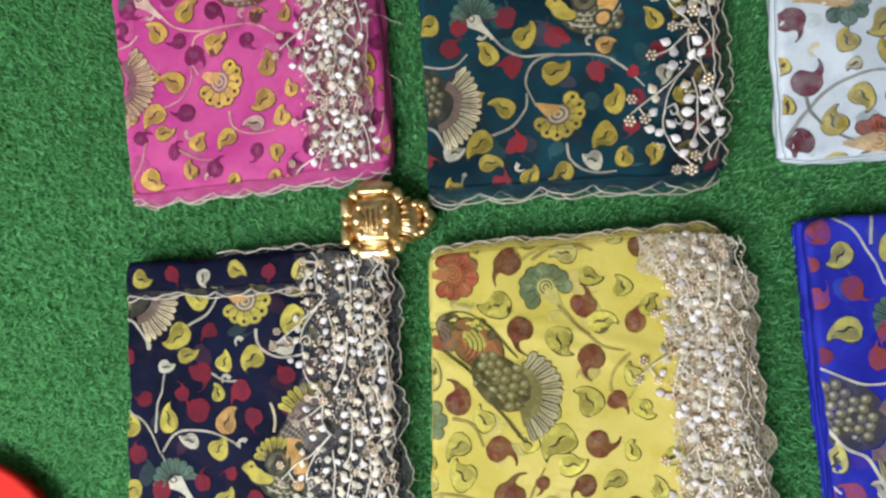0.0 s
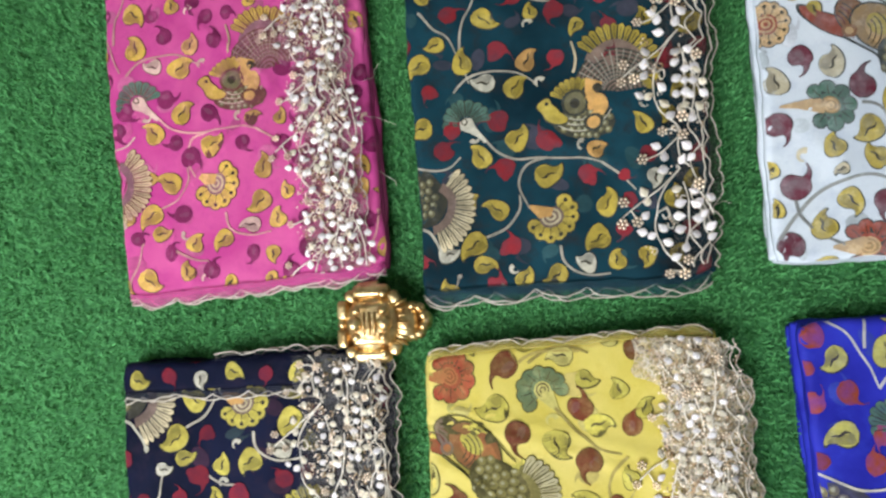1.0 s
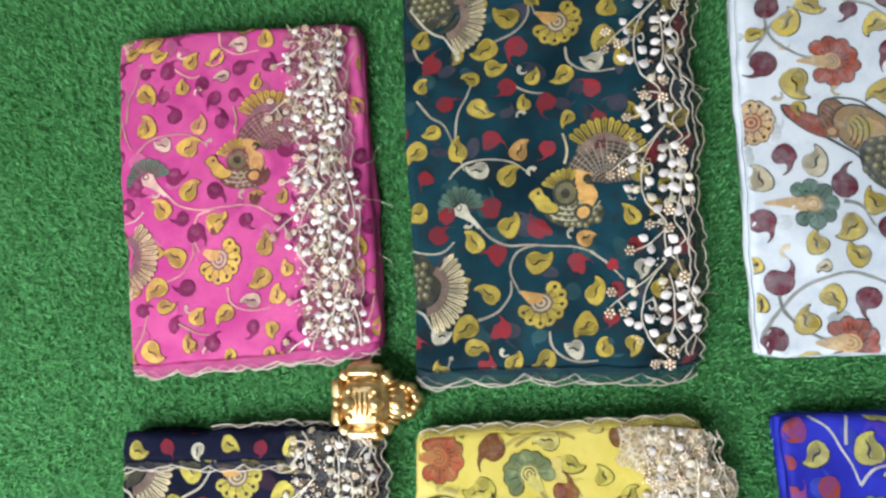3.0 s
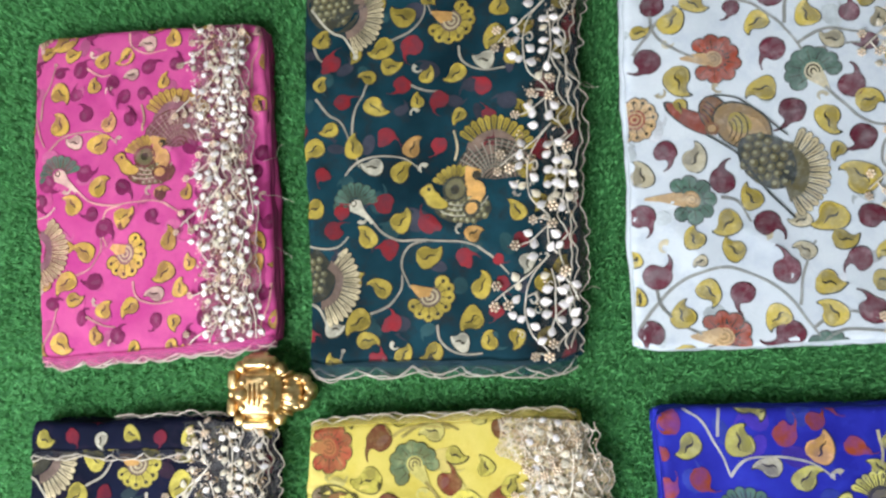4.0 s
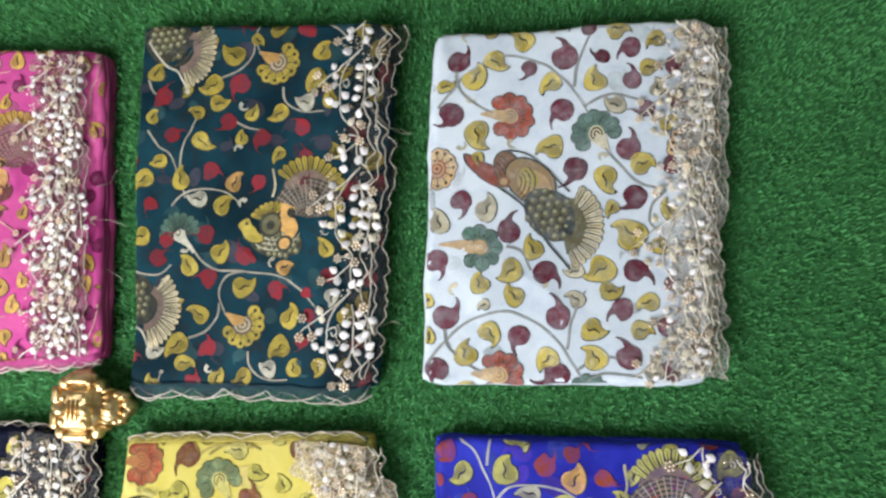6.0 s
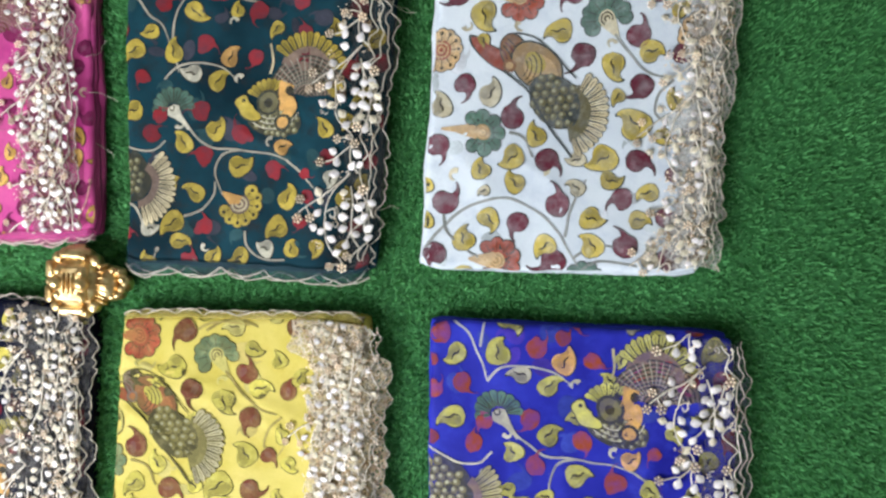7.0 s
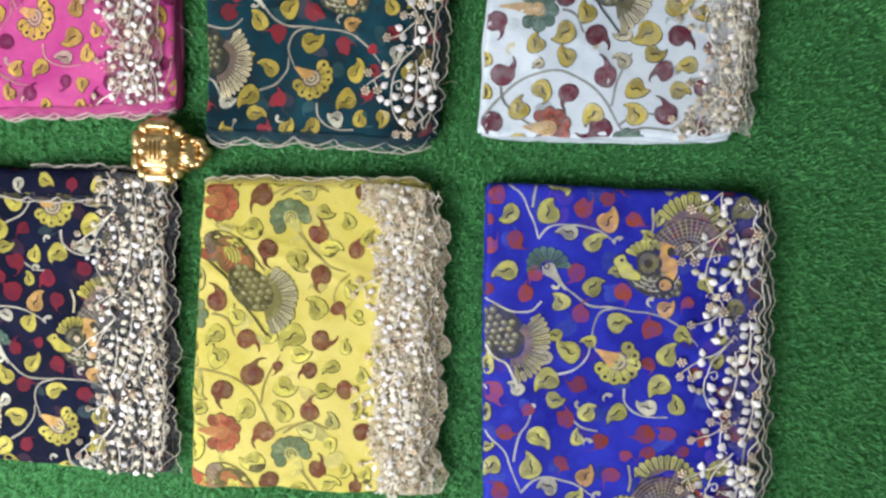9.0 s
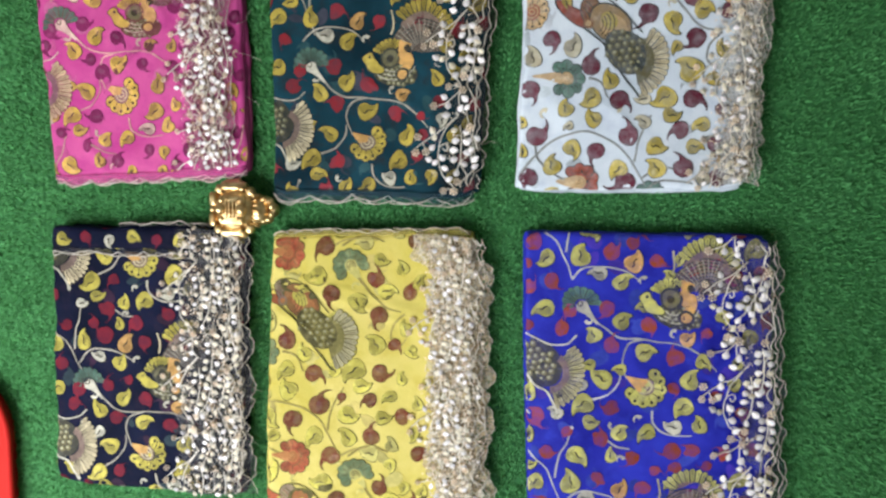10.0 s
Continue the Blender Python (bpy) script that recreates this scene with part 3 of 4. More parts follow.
def inks_of(name):
    look_ = dict(BASE_INKS)
    look_.update(LOOKS[name])
    if "petal" not in look_:
        look_["petal"] = look_["seed"]
    for key, ink, k in (("ghost_a", "green", 0.2), ("ghost_b", "petal" if name != "white" else "seed", 0.16)):
        look_[key] = tuple(k * a + (1 - k) * b for a, b in zip(look_[ink], look_["cloth"]))
    for key in ("leaf", "cream", "orange"):
        look_["dim_" + key] = tuple(0.62 * v for v in look_[key])
    look_["glow_seed"] = tuple(0.9 * v + 0.035 for v in look_["seed"])
    dark = sum(look_["cloth"]) < 0.2
    mats_ = {}
    for key, c in look_.items():
        if key == "shade":
            continue
        if key == "cloth":
            mats_[key] = mat(name + "_organza", c, 0.55, second=look_["shade"], scale=14, amount=0.85, bump=0.35, bump_scale=1400, spec=0.03 if dark else 0.12,
                             mottle=MOTTLE[name])
        elif key == "net":
            mats_[key] = mat(name + "_net", tuple((0.6 if dark else 0.25) * v + (0.4 if dark else 0.75) * w for v, w in zip(look_["shade"], c)), 0.6, second=tuple(0.5 * v + NET_PALE[name] for v in c), scale=170, amount=1.0, bump=1.0, bump_scale=800, spec=0.2,
                             mottle=None if dark else (tuple(v * d for v, d in zip(c, (0.66, 0.44, 0.30))), 0.9, 110.0))
            lace(mats_[key], NET_COVER[name])
        elif key == "petal":
            half = tuple(0.62 * a + 0.38 * b for a, b in zip(c, look_["cloth"]))
            mats_[key] = mat(name + "_petal_ink", c, 0.6, second=half, scale=70, amount=1.0, per_object=0.25, spec=0.06)
        else:
            dim = tuple(v * 0.62 + 0.12 * w for v, w in zip(c, look_["cloth"]))
            mats_[key] = mat(name + "_" + key + "_ink", c, 0.6, second=dim, scale=75, amount=1.0, per_object=0.22, spec=0.1,
                              mottle=(tuple(min(0.8, 1.1 * v + 0.03 + 0.25 * w) for v, w in zip(c, look_["cloth"])), 0.65, 85.0) if key not in ("ghost_a", "ghost_b") else None)
    sheer = mat(name + "_sheer", look_["cloth"], 0.5, second=look_["shade"], scale=60, amount=0.8, spec=0.15)
    sheer.node_tree.nodes["Principled BSDF"].inputs["Alpha"].default_value = 0.38
    mats_["sheer"] = sheer
    return mats_


def lay_print(motif, sheet, origin, turn, size, inks, thing, name, keys):
    """Lays one motif on the sheet, cut where the cloth ends."""
    c, s = math.cos(radians(turn)) * size / 1000, math.sin(radians(turn)) * size / 1000
    pts = [(origin[0] + x * c - y * s, origin[1] + x * s + y * c) for x, y in motif.p]
    deep = [sheet.inside(x, y) for x, y in pts]
    if max(deep) < 0.004:
        return None
    bm = bmesh.new()
    tag = bm.faces.layers.int.new("piece")
    vs = [bm.verts.new((x, y, 0.0007 + 0.00009 * lay)) for (x, y), lay in zip(pts, motif.lay)]
    for f, ink, piece in zip(motif.f, motif.ink, motif.piece):
        if min(deep[i] for i in f) > -0.02 or max(deep[i] for i in f) > 0:
            face = bm.faces.new([vs[i] for i in f])
            face.material_index, face.smooth, face[tag] = keys.index(ink), True, piece
    if min(deep) < 0.002:
        for a, n in sheet.lines:
            bmesh.ops.bisect_plane(bm, geom=bm.verts[:] + bm.edges[:] + bm.faces[:], plane_co=a + n * 0.0012, plane_no=n, clear_inner=True)
    for v in bm.verts:
        v.co = sheet.drape(v.co.x, v.co.y, v.co.z)
    groups = {}
    for f in bm.faces:
        f.normal_update()
        if f.normal.z < 0:
            f.normal_flip()
        groups.setdefault(f[tag], []).append(f)
    main = None
    for k in sorted(groups):
        index, pts2, faces2, inks2 = {}, [], [], []
        for f in groups[k]:
            for v in f.verts:
                if v not in index:
                    index[v] = len(pts2)
                    pts2.append(tuple(v.co))
            faces2.append([index[v] for v in f.verts])
            inks2.append(f.material_index)
        used = sorted(set(inks2))
        kind = motif.kinds[k] if k and main else name
        ob = new(kind, mesh_of(kind, pts2, faces2, [inks[keys[i]] for i in used], [used.index(i) for i in inks2]))
        ob.parent = main if k and main else thing
        main = main or ob
    bm.free()
    return main


def tube(line, r, sides=5):
    """A round thread along a line of points."""
    verts, faces, n = [], [], len(line)
    for i, p in enumerate(line):
        d = (Vector(line[min(n - 1, i + 1)]) - Vector(line[max(0, i - 1)])).normalized()
        a = d.cross(Vector((0, 0, 1)))
        a = a.normalized() if a.length > 1e-6 else Vector((1, 0, 0))
        b = a.cross(d)
        for k in range(sides):
            w = 2 * math.pi * k / sides
            verts.append(Vector(p) + r * (math.cos(w) * a + math.sin(w) * b))
    for i in range(n - 1):
        for k in range(sides):
            a, b = i * sides + k, i * sides + (k + 1) % sides
            faces.append((a, b, b + sides, a + sides))
    return verts, faces


def petal_mesh(material):
    verts, faces = [], []
    for i in range(7):
        t = i / 6
        w = 0.0041 * math.sin(math.pi * (0.03 + 0.94 * t) ** 0.82) ** 1.05
        x = (t - 0.5) * 0.0102
        for s, h in ((-1, 0), (-0.76, 1.0), (0, 0.55), (0.76, 1.0), (1, 0)):
            verts.append((x, s * w, 0.0008 * h * math.sin(math.pi * (0.08 + 0.84 * t))))
    for i in range(6):
        for k in range(4):
            a = i * 5 + k
            faces.append((a, a + 5, a + 6, a + 1))
    return mesh_of("petal", verts, faces, [material, M_SCROLL], [1 if k in (0, 3) else 0 for i in range(6) for k in range(4)])


def bead_flower_mesh():
    bm = bmesh.new()
    for i in range(7):
        r = 0.0033 if i else 0
        m = Matrix.Translation((r * math.cos(i * math.pi / 3), r * math.sin(i * math.pi / 3), 0.0011)) @ Matrix.Diagonal((1, 1, 0.8, 1))
        bmesh.ops.create_icosphere(bm, subdivisions=1, radius=0.00165, matrix=m)
    me = bpy.data.meshes.new("bead_flower")
    bm.to_mesh(me)
    bm.free()
    me.materials.append(M_BEAD)
    me.polygons.foreach_set("use_smooth", [True] * len(me.polygons))
    return me


PETAL, CREAM_PETAL, BEADS = petal_mesh(M_PETAL), petal_mesh(M_CREAM), bead_flower_mesh()
# one repeat of the embroidery, in millimetres from the node of its vine: place and turn of each leaf, bead flowers and stems
SPRAY_PETALS = [(-33, -18, 105), (-31, -29, 80), (-17, -2, 175), (-21, -54, 130), (-31, -62, 30), (-19, -69, 150), (-40, -59, 160), (-27, -110, 150), (-24, -120, 80),
                (-3, -112, 150), (-8, -125, 70), (-34, -42, 40), (-14, -84, 30)]
SPRAY_BEADS = [(-53, -28), (-56, -47), (-41, -46), (-22, -97), (-7, -101), (-3, -85), (-41, -121)]
SPRAY_STEMS = [[(0, 0), (-18, -17), (-40, -31), (-54, -42)], [(0, 0), (-18, -22), (-25, -40), (-27, -60), (-22, -78), (-8, -94), (-10, -110), (-8, -124), (0, -133)],
               [(-10, -104), (-24, -115), (-40, -121)], [(-24, -40), (-17, -37), (-15, -43), (-19, -46), (-21, -42)], [(-46, -36), (-42, -44)], [(-9, -98), (-16, -96), (-22, -97)]]
FERN_STEM = [(0, 0), (4, -20), (4, -44), (0, -60)]
FERN_LEAVES = [(-5, -8, 25), (7, -9, 150), (-4, -20, 20), (11, -22, 155), (-4, -33, 15), (12, -35, 160), (-5, -46, 20), (9, -49, 150), (0, -62, 90)]


def place(me, name, thing, sheet, x, y, turn, lift, size, rng, z=None):
    ob = new(name, me)
    e = 0.003
    z = sheet.height(x, y) if z is None else z
    tilt = Vector((sheet.height(x - e, y) - sheet.height(x + e, y), sheet.height(x, y - e) - sheet.height(x, y + e), 2 * e)).normalized()
    q = Vector((0, 0, 1)).rotation_difference(tilt).to_matrix().to_4x4()
    wob = pose(0, 0, 0, rng.uniform(-14, 14), rng.uniform(-14, 14), turn)
    dx, dy = sheet.shift(x, y)
    ob.matrix_world = Matrix.Translation((x + dx, y + dy, z + lift)) @ q @ wob @ Matrix.Diagonal((size, size, size, 1))
    ob.parent = thing
    return ob


def embroidery(thing, sheet, inset, wide, inks, rng, step=0.133, filler=75, ruffles=(0.0,), start=0.03, cream=0.15, ferns=(), late=-0.02, net=0.7, fine=1.0):
    """The pallu end: strips of scalloped net, sprays of thread leaves and bead flowers, and their stems."""
    tl, tr, br, bl = sheet.q
    length = (tr - br).length
    down = (br - tr).normalized()
    left = Vector((down.y, -down.x, 0))
    if left.x > 0:
        left = -left

    def spot(a, b):                       # a: from the right rim inwards, b: down from the top
        return tr + left * a + down * b

    # strips of net, one over the other, each with a scalloped outer hem
    for r, out in enumerate(ruffles):
        seed_ = sheet.seed + r * 3.3
        nb = int(length / 0.0035)
        na = 16
        strip_w = wide * net * (1 - 0.28 * r)
        verts, faces, hem = [], [], []
        for j in range(nb + 1):
            b = 0.004 + (length - 0.008) * j / nb
            k = b / 0.019 + 0.9 * noise.noise((b * 30, seed_, 0))
            sc = abs(math.sin(math.pi * k)) ** 0.6
            edge = inset - out * min(1.0, max(0.0, (b - late) / 0.012)) - 0.0045 * sc + 0.011 * noise.noise((b * 24, seed_, 5)) + 0.007 * noise.noise((b * 75, seed_, 2))
            for i in range(na + 1):
                a = edge + (strip_w + 0.010 * noise.noise((b * 25, seed_, 9))) * i / na
                p = spot(a, b)
                z = sheet.height(p.x, p.y) if a > 0.004 else sheet.height(*spot(0.004, b).to_2d())
                over = max(0.0, 0.004 - a)
                wave = 0.0042 * noise.noise((a * 60, b * 38, seed_)) + 0.0026 * noise.noise((a * 170, b * 120, seed_))
                h = z + 0.0026 + 0.0022 * (len(ruffles) - r) + wave - over * 0.55
                dx, dy = sheet.shift(p.x, p.y)
                verts.append((p.x + dx, p.y + dy, max(h, 0.008)))
            hem.append(verts[-na - 1])
        for j in range(nb):
            for i in range(na):
                q = j * (na + 1) + i
                faces.append((q, q + 1, q + na + 2, q + na + 1))
        ob = new("net_ruffle", mesh_of("net_ruffle", verts, faces, [inks["net"]]))
        ob.parent = thing
        tagged(ob, "gathered embroidered net border with scalloped hem")
        tv, tf = tube([(x, y, z + 0.0004) for x, y, z in hem], 0.0006)
        ob = new("hem_thread", mesh_of("hem_thread", tv, tf, [M_THREAD]))
        ob.parent = thing
        # corded scallops nested inside the hem
        for row in range(3):
            line = []
            a0 = inset - out + 0.003 + 0.0055 * row
            for j in range(int(length / 0.0025)):
                b = 0.008 + (length - 0.016) * j / int(length / 0.0025)
                a = a0 + (0.004 + 0.002 * row) * abs(math.sin(math.pi * (b + 0.008 * row) / (0.021 + 0.006 * row))) + 0.007 * noise.noise((b * 24, seed_, 5)) + 0.007 * noise.noise((b * 55, seed_ + row, 1))
                p = spot(a, b)
                dx, dy = sheet.shift(p.x, p.y)
                over = max(0.0, 0.004 - a)
                z = sheet.height(p.x, p.y) if a > 0.004 else sheet.height(*spot(0.004, b).to_2d())
                line.append((p.x + dx, p.y + dy, z + 0.0046 + 0.0022 * (len(ruffles) - r) + 0.0042 * noise.noise((a * 60, b * 38, seed_)) - over * 0.5))
            tv, tf = tube(line, 0.00075, 4)
            ob = new("hem_thread", mesh_of("hem_thread", tv, tf, [M_SCROLL if row else M_THREAD]))
            ob.parent = thing
    top = 0.0058 + 0.0022 * len(ruffles)

    def stitched(leaves, beads, stems, o, grow, low, sway=0.0):
        """One spray of thread leaves, bead flowers and stems; what lies left of `low` is stitched on the cloth itself."""
        ca, sa = math.cos(sway), math.sin(sway)
        leaves = [(x * ca - y * sa, x * sa + y * ca, t + math.degrees(sway)) for x, y, t in leaves]
        beads = [(x * ca - y * sa, x * sa + y * ca) for x, y in beads]
        stems = [[(x * ca - y * sa, x * sa + y * ca) for x, y in line] for line in stems]
        for x, y, t in leaves:
            p = (o.x + (x + rng.uniform(-1.5, 1.5)) * grow / 1000, o.y + (y + rng.uniform(-1.5, 1.5)) * grow / 1000)
            if sheet.inside(*p) > 0.003:
                place(CREAM_PETAL if rng.random() < cream else PETAL, "thread_petal", thing, sheet, *p, t + rng.uniform(-15, 15), 0.003 if x < low else top, rng.uniform(0.92, 1.15) * fine, rng)
        for x, y in beads:
            p = (o.x + (x + rng.uniform(-2, 2)) * grow / 1000, o.y + (y + rng.uniform(-2, 2)) * grow / 1000)
            if sheet.inside(*p) > 0.003:
                place(BEADS, "bead_flower", thing, sheet, *p, rng.uniform(0, 60), 0.0025 if x < low else top - 0.001, rng.uniform(1.05, 1.3) * fine, rng)
        for line in stems:
            pts = [(o.x + x * grow / 1000, o.y + y * grow / 1000) for x, y in bezier(line)]
            pts = [p for p in pts if sheet.inside(*p) > 0.002]
            if len(pts) > 3:
                tv, tf = tube([sheet.drape(x, y, 0.003 if (x - o.x) * 1000 < low else top - 0.001) for x, y in pts], 0.0008)
                ob = new("embroidered_stem", mesh_of("embroidered_stem", tv, tf, [M_SCROLL]))
                ob.parent = thing

    # the vine with its branches, repeat after repeat, and the fern sprigs outside it
    b = start - 0.133
    while b < length - 0.02:
        stitched(SPRAY_PETALS, SPRAY_BEADS, SPRAY_STEMS, spot(inset + wide - 0.060 + rng.uniform(-0.002, 0.002), b), 1.0, -26)
        stitched(FERN_LEAVES, (), [FERN_STEM], spot(inset + wide - 0.062, b + 0.014), 1.0, -90, rng.uniform(-0.12, 0.12))
        b += step
    for off, phase, every in ferns:
        b = phase
        while b < length - 0.03:
            stitched(FERN_LEAVES, [(3, 8)], [FERN_STEM], spot(inset + off + rng.uniform(-0.002, 0.002), b), rng.uniform(0.8, 1.0), -90, rng.uniform(-0.5, 0.35))
            b += every * rng.uniform(0.9, 1.1)
    # scrolls of couched thread and tiny sequins, too many to count
    far = max(max(ruffles), 0.0)
    sv, sf, gv, gf, qv, qf = [], [], [], [], [], []
    for i in range(filler):
        a, bb = inset - far + 0.006 + (wide * 0.6 + far) * rng.random(), rng.uniform(0.012, length - 0.012)
        p = spot(a, bb)
        z = sheet.height(*spot(max(a, 0.006), bb).to_2d()) - 0.5 * max(0.0, 0.006 - a) + top
        r, w0, turns = rng.uniform(0.002, 0.005), rng.uniform(0, 6.28), rng.uniform(2.5, 5.5)
        line = [(p.x + r * (1 - 0.1 * k) * math.cos(w0 + turns * k / 8), p.y + r * (1 - 0.1 * k) * math.sin(w0 + turns * k / 8), z + rng.uniform(-0.001, 0.0004)) for k in range(9)]
        tv, tf = tube(line, rng.uniform(0.0004, 0.0008), 4)
        to_v, to_f = (sv, sf) if i % 2 else (gv, gf)
        to_f += [tuple(q + len(to_v) for q in f) for f in tf]
        to_v += tv
        if rng.random() < 0.16:            # a single leaf among the scrolls
            place(CREAM_PETAL if rng.random() < cream + 0.2 else PETAL, "thread_petal", thing, sheet, p.x, p.y, rng.uniform(0, 360), rng.uniform(-0.001, 0.0005), rng.uniform(0.6, 0.95), rng, z)
        for k in range(3):
            x, y, h, s = p.x - 0.002 + rng.uniform(-0.006, 0.004), p.y + rng.gauss(0, 0.004), z - 0.0002, rng.uniform(0.0006, 0.0012)
            o = len(qv)
            qv += [(x + s * math.cos(m * 1.0472), y + s * math.sin(m * 1.0472), h) for m in range(6)] + [(x, y, h + s * 0.9)]
            qf += [(o + m, o + (m + 1) % 6, o + 6) for m in range(6)]
    for nm, vv, ff, mm in (("scrollwork", sv, sf, M_SCROLL), ("gold_scrollwork", gv, gf, M_BRONZE), ("sequin_scatter", qv, qf, M_BEAD)):
        ob = new(nm, mesh_of(nm, vv, ff, [mm]))
        ob.parent = thing
        tagged(ob, kind="stuff")


def scalloped_hem(thing, sheet, side, reach, inks, period=0.047, rows=2, seed_=0.0, a0=0.0, a1=1.0, depth=0.008, drop=0.75):
    """Loose layers of sheer hem with corded scallops along the bottom or the top edge."""
    tl, tr, br, bl = sheet.q
    a, b = (bl, br) if side == "bottom" else (tl, tr)
    out = Vector((0, -1, 0)) if side == "bottom" else Vector((0, 1, 0))
    n = 110
    for r in range(rows):
        verts, faces, cord = [], [], []
        for i in range(n + 1):
            t = a0 + (a1 - a0) * i / n
            p = a.lerp(b, t)
            dist = (a - b).length * t
            s = abs(math.cos(math.pi * (dist / period + 0.43 * r + seed_ + 0.4 * noise.noise((dist * 12, r, seed_)))))
            d = reach * (0.9 - 0.3 * r) + depth * s ** 0.7 + 0.0035 * noise.noise((dist * 26, seed_, r)) + 0.002 * noise.noise((dist * 90, seed_, r))
            z = sheet.height(*(p - out * 0.012).to_2d())
            for k in range(4):
                f = k / 3
                q = p - out * 0.003 + out * (d + 0.003) * f
                h = z + 0.0014 + 0.0008 * r - (z - 0.013 - 0.004 * r) * max(0, f - 0.25) ** 1.2 * drop + 0.0014 * noise.noise((q.x * 50, q.y * 50, seed_))
                dx, dy = sheet.shift(p.x, p.y)
                verts.append((q.x + dx, q.y + dy, h))
            cord.append(verts[-1])
        for i in range(n):
            for k in range(3):
                q = 4 * i + k
                faces.append((q, q + 1, q + 5, q + 4))
        ob = new("sheer_hem", mesh_of("sheer_hem", verts, faces, [inks["sheer"]]))
        ob.parent = thing
        tv, tf = tube([(x, y, z + 0.0006) for x, y, z in cord], 0.0008)
        ob = new("hem_thread", mesh_of("hem_thread", tv, tf, [M_THREAD]))
        ob.parent = thing


def folded_cloth(look_name, label, quad, top, design, origin, turn, size, period, inset, wide, seed_, hems=(), folds=3, flap=0.0, **more):
    rng = random.Random(seed_)
    thing = new("folded_saree")
    tagged(thing, label, "saree", "folded sarees on the turf")
    inks = inks_of(look_name)
    keys = list(inks)
    sheet = Sheet(quad, top, seed_)
    # the lower folds, each a little off the one above
    step = (top - 0.004) / (folds + 1)
    for i in range(folds):
        j = [(p[0] + rng.uniform(-0.0035, 0.0035), p[1] + rng.uniform(-0.0035, 0.0035)) for p in quad]
        low = Sheet(j, top - step * (i + 1), seed_ + 10 * (i + 1), 0.0007)
        verts, faces = slab(low, max(0.001, top - step * (i + 2)), 22, 26)
        ob = new("lower_fold", mesh_of("lower_fold", verts, faces, [inks["cloth"]]))
        ob.parent = thing
    verts, faces = slab(sheet, top - step * 0.98, 66, 84)
    ob = new("top_fold", mesh_of("top_fold", verts, faces, [inks["cloth"]]))
    ob.parent = thing
    # the print, repeated down the cloth
    done = []
    for k, side in ((0, 0), (1, 0), (-1, 0), (0, 1), (1, 1), (-1, 1)):
        o = (origin[0] + k * period[0] + side * 0.262, origin[1] + k * period[1] + side * 0.012)
        c, s = math.cos(radians(turn)) * size / 1000, math.sin(radians(turn)) * size / 1000
        for name, (mx, my), motif in design(rng):
            if isinstance(motif, tuple):
                x, y, w = motif
                motif = seed(x, y, rng.uniform(0, 360), w * 1.05, "seed", rng) if look_name == "pink" else patch(x, y, w * 1.25, "petal", rng)
            w = (o[0] + mx * c - my * s, o[1] + mx * s + my * c)
            if side:
                rim = (Vector((*w, 0)) - sheet.lines[1][0]).dot(sheet.lines[1][1])
                if rim > inset + 0.55 * wide or name in ("printed_bird", "printed_tail", "printed_bud", "faint_leaf"):
                    continue
            near = 0.0215 if "leaf" in name or "petal" in name else 0.03
            if any(kind == name and math.hypot(w[0] - q[0], w[1] - q[1]) < near for kind, q in done if "vine" not in kind):
                continue
            if lay_print(motif, sheet, o, turn, size, inks, thing, name, keys):
                done.append((name, w))
    # small leaves and seeds in the gaps of the print
    near_all = [q for kind, q in done if "faint" not in kind]
    big = [(q, 0.044 if kind in ("printed_bird", "printed_tail") else 0.034) for kind, q in done if kind in ("printed_bird", "printed_tail", "printed_flower", "printed_bud")]
    for i in range(900):
        p = sheet.at(rng.random(), rng.random())
        if min(math.hypot(p.x - q[0], p.y - q[1]) for q in near_all) < (0.0225 if look_name == "pink" else 0.0245) or any(math.hypot(p.x - q[0], p.y - q[1]) < r for q, r in big):
            continue
        s = rng.uniform(19, 26)
        roll = rng.random()
        if roll < (0.8 if look_name == "yellow" else 0.45):
            name, motif = "printed_leaf", leaf(0, 0, rng.uniform(0, 360), s, "cream" if roll < 0.08 else "leaf", rng)
        elif look_name in ("pink", "white", "yellow"):
            name, motif = "printed_petal", seed(0, 0, rng.uniform(0, 360), s * 1.05, "seed", rng)
        else:
            name, motif = "printed_petal", patch(0, 0, s, "petal", rng)
        if lay_print(motif, sheet, (p.x, p.y), 0, 1.0, inks, thing, name, keys):
            near_all.append((p.x, p.y))
    if flap:                           # the end of the cloth folded back over the top, with its own corded hem
        tl, tr, br, bl = sheet.q
        over = [tuple(p.to_2d()) for p in (tl, tr, tr + (br - tr).normalized() * flap * 1.15, tl + (bl - tl).normalized() * flap)]
        folded = Sheet(over, top + 0.0032, seed_ + 3, 0.0016)
        verts, faces = slab(folded, top - 0.004, 40, 10)
        ob = new("turned_flap", mesh_of("turned_flap", verts, faces, [inks["cloth"]]))
        ob.parent = thing
        for i in range(7):
            p = folded.at(0.08 + 0.12 * i, rng.uniform(0.35, 0.65))
            motif = leaf(0, 0, rng.uniform(0, 360), 25, "cream" if i == 2 else "leaf", rng) if i % 3 != 1 else patch(0, 0, 22, "petal", rng)
            lay_print(motif, folded, (p.x, p.y), 0, 1.0, inks, thing, "printed_leaf" if i % 3 != 1 else "printed_petal", keys)
        scalloped_hem(thing, folded, "bottom", 0.001, inks, period=0.045, rows=2, seed_=seed_ * 0.7, depth=0.006, drop=0.15)
    for side, reach, args in hems:
        scalloped_hem(thing, sheet, side, reach, inks, seed_=seed_ * 0.37, **args)
    embroidery(thing, sheet, inset, wide, inks, rng, **more)
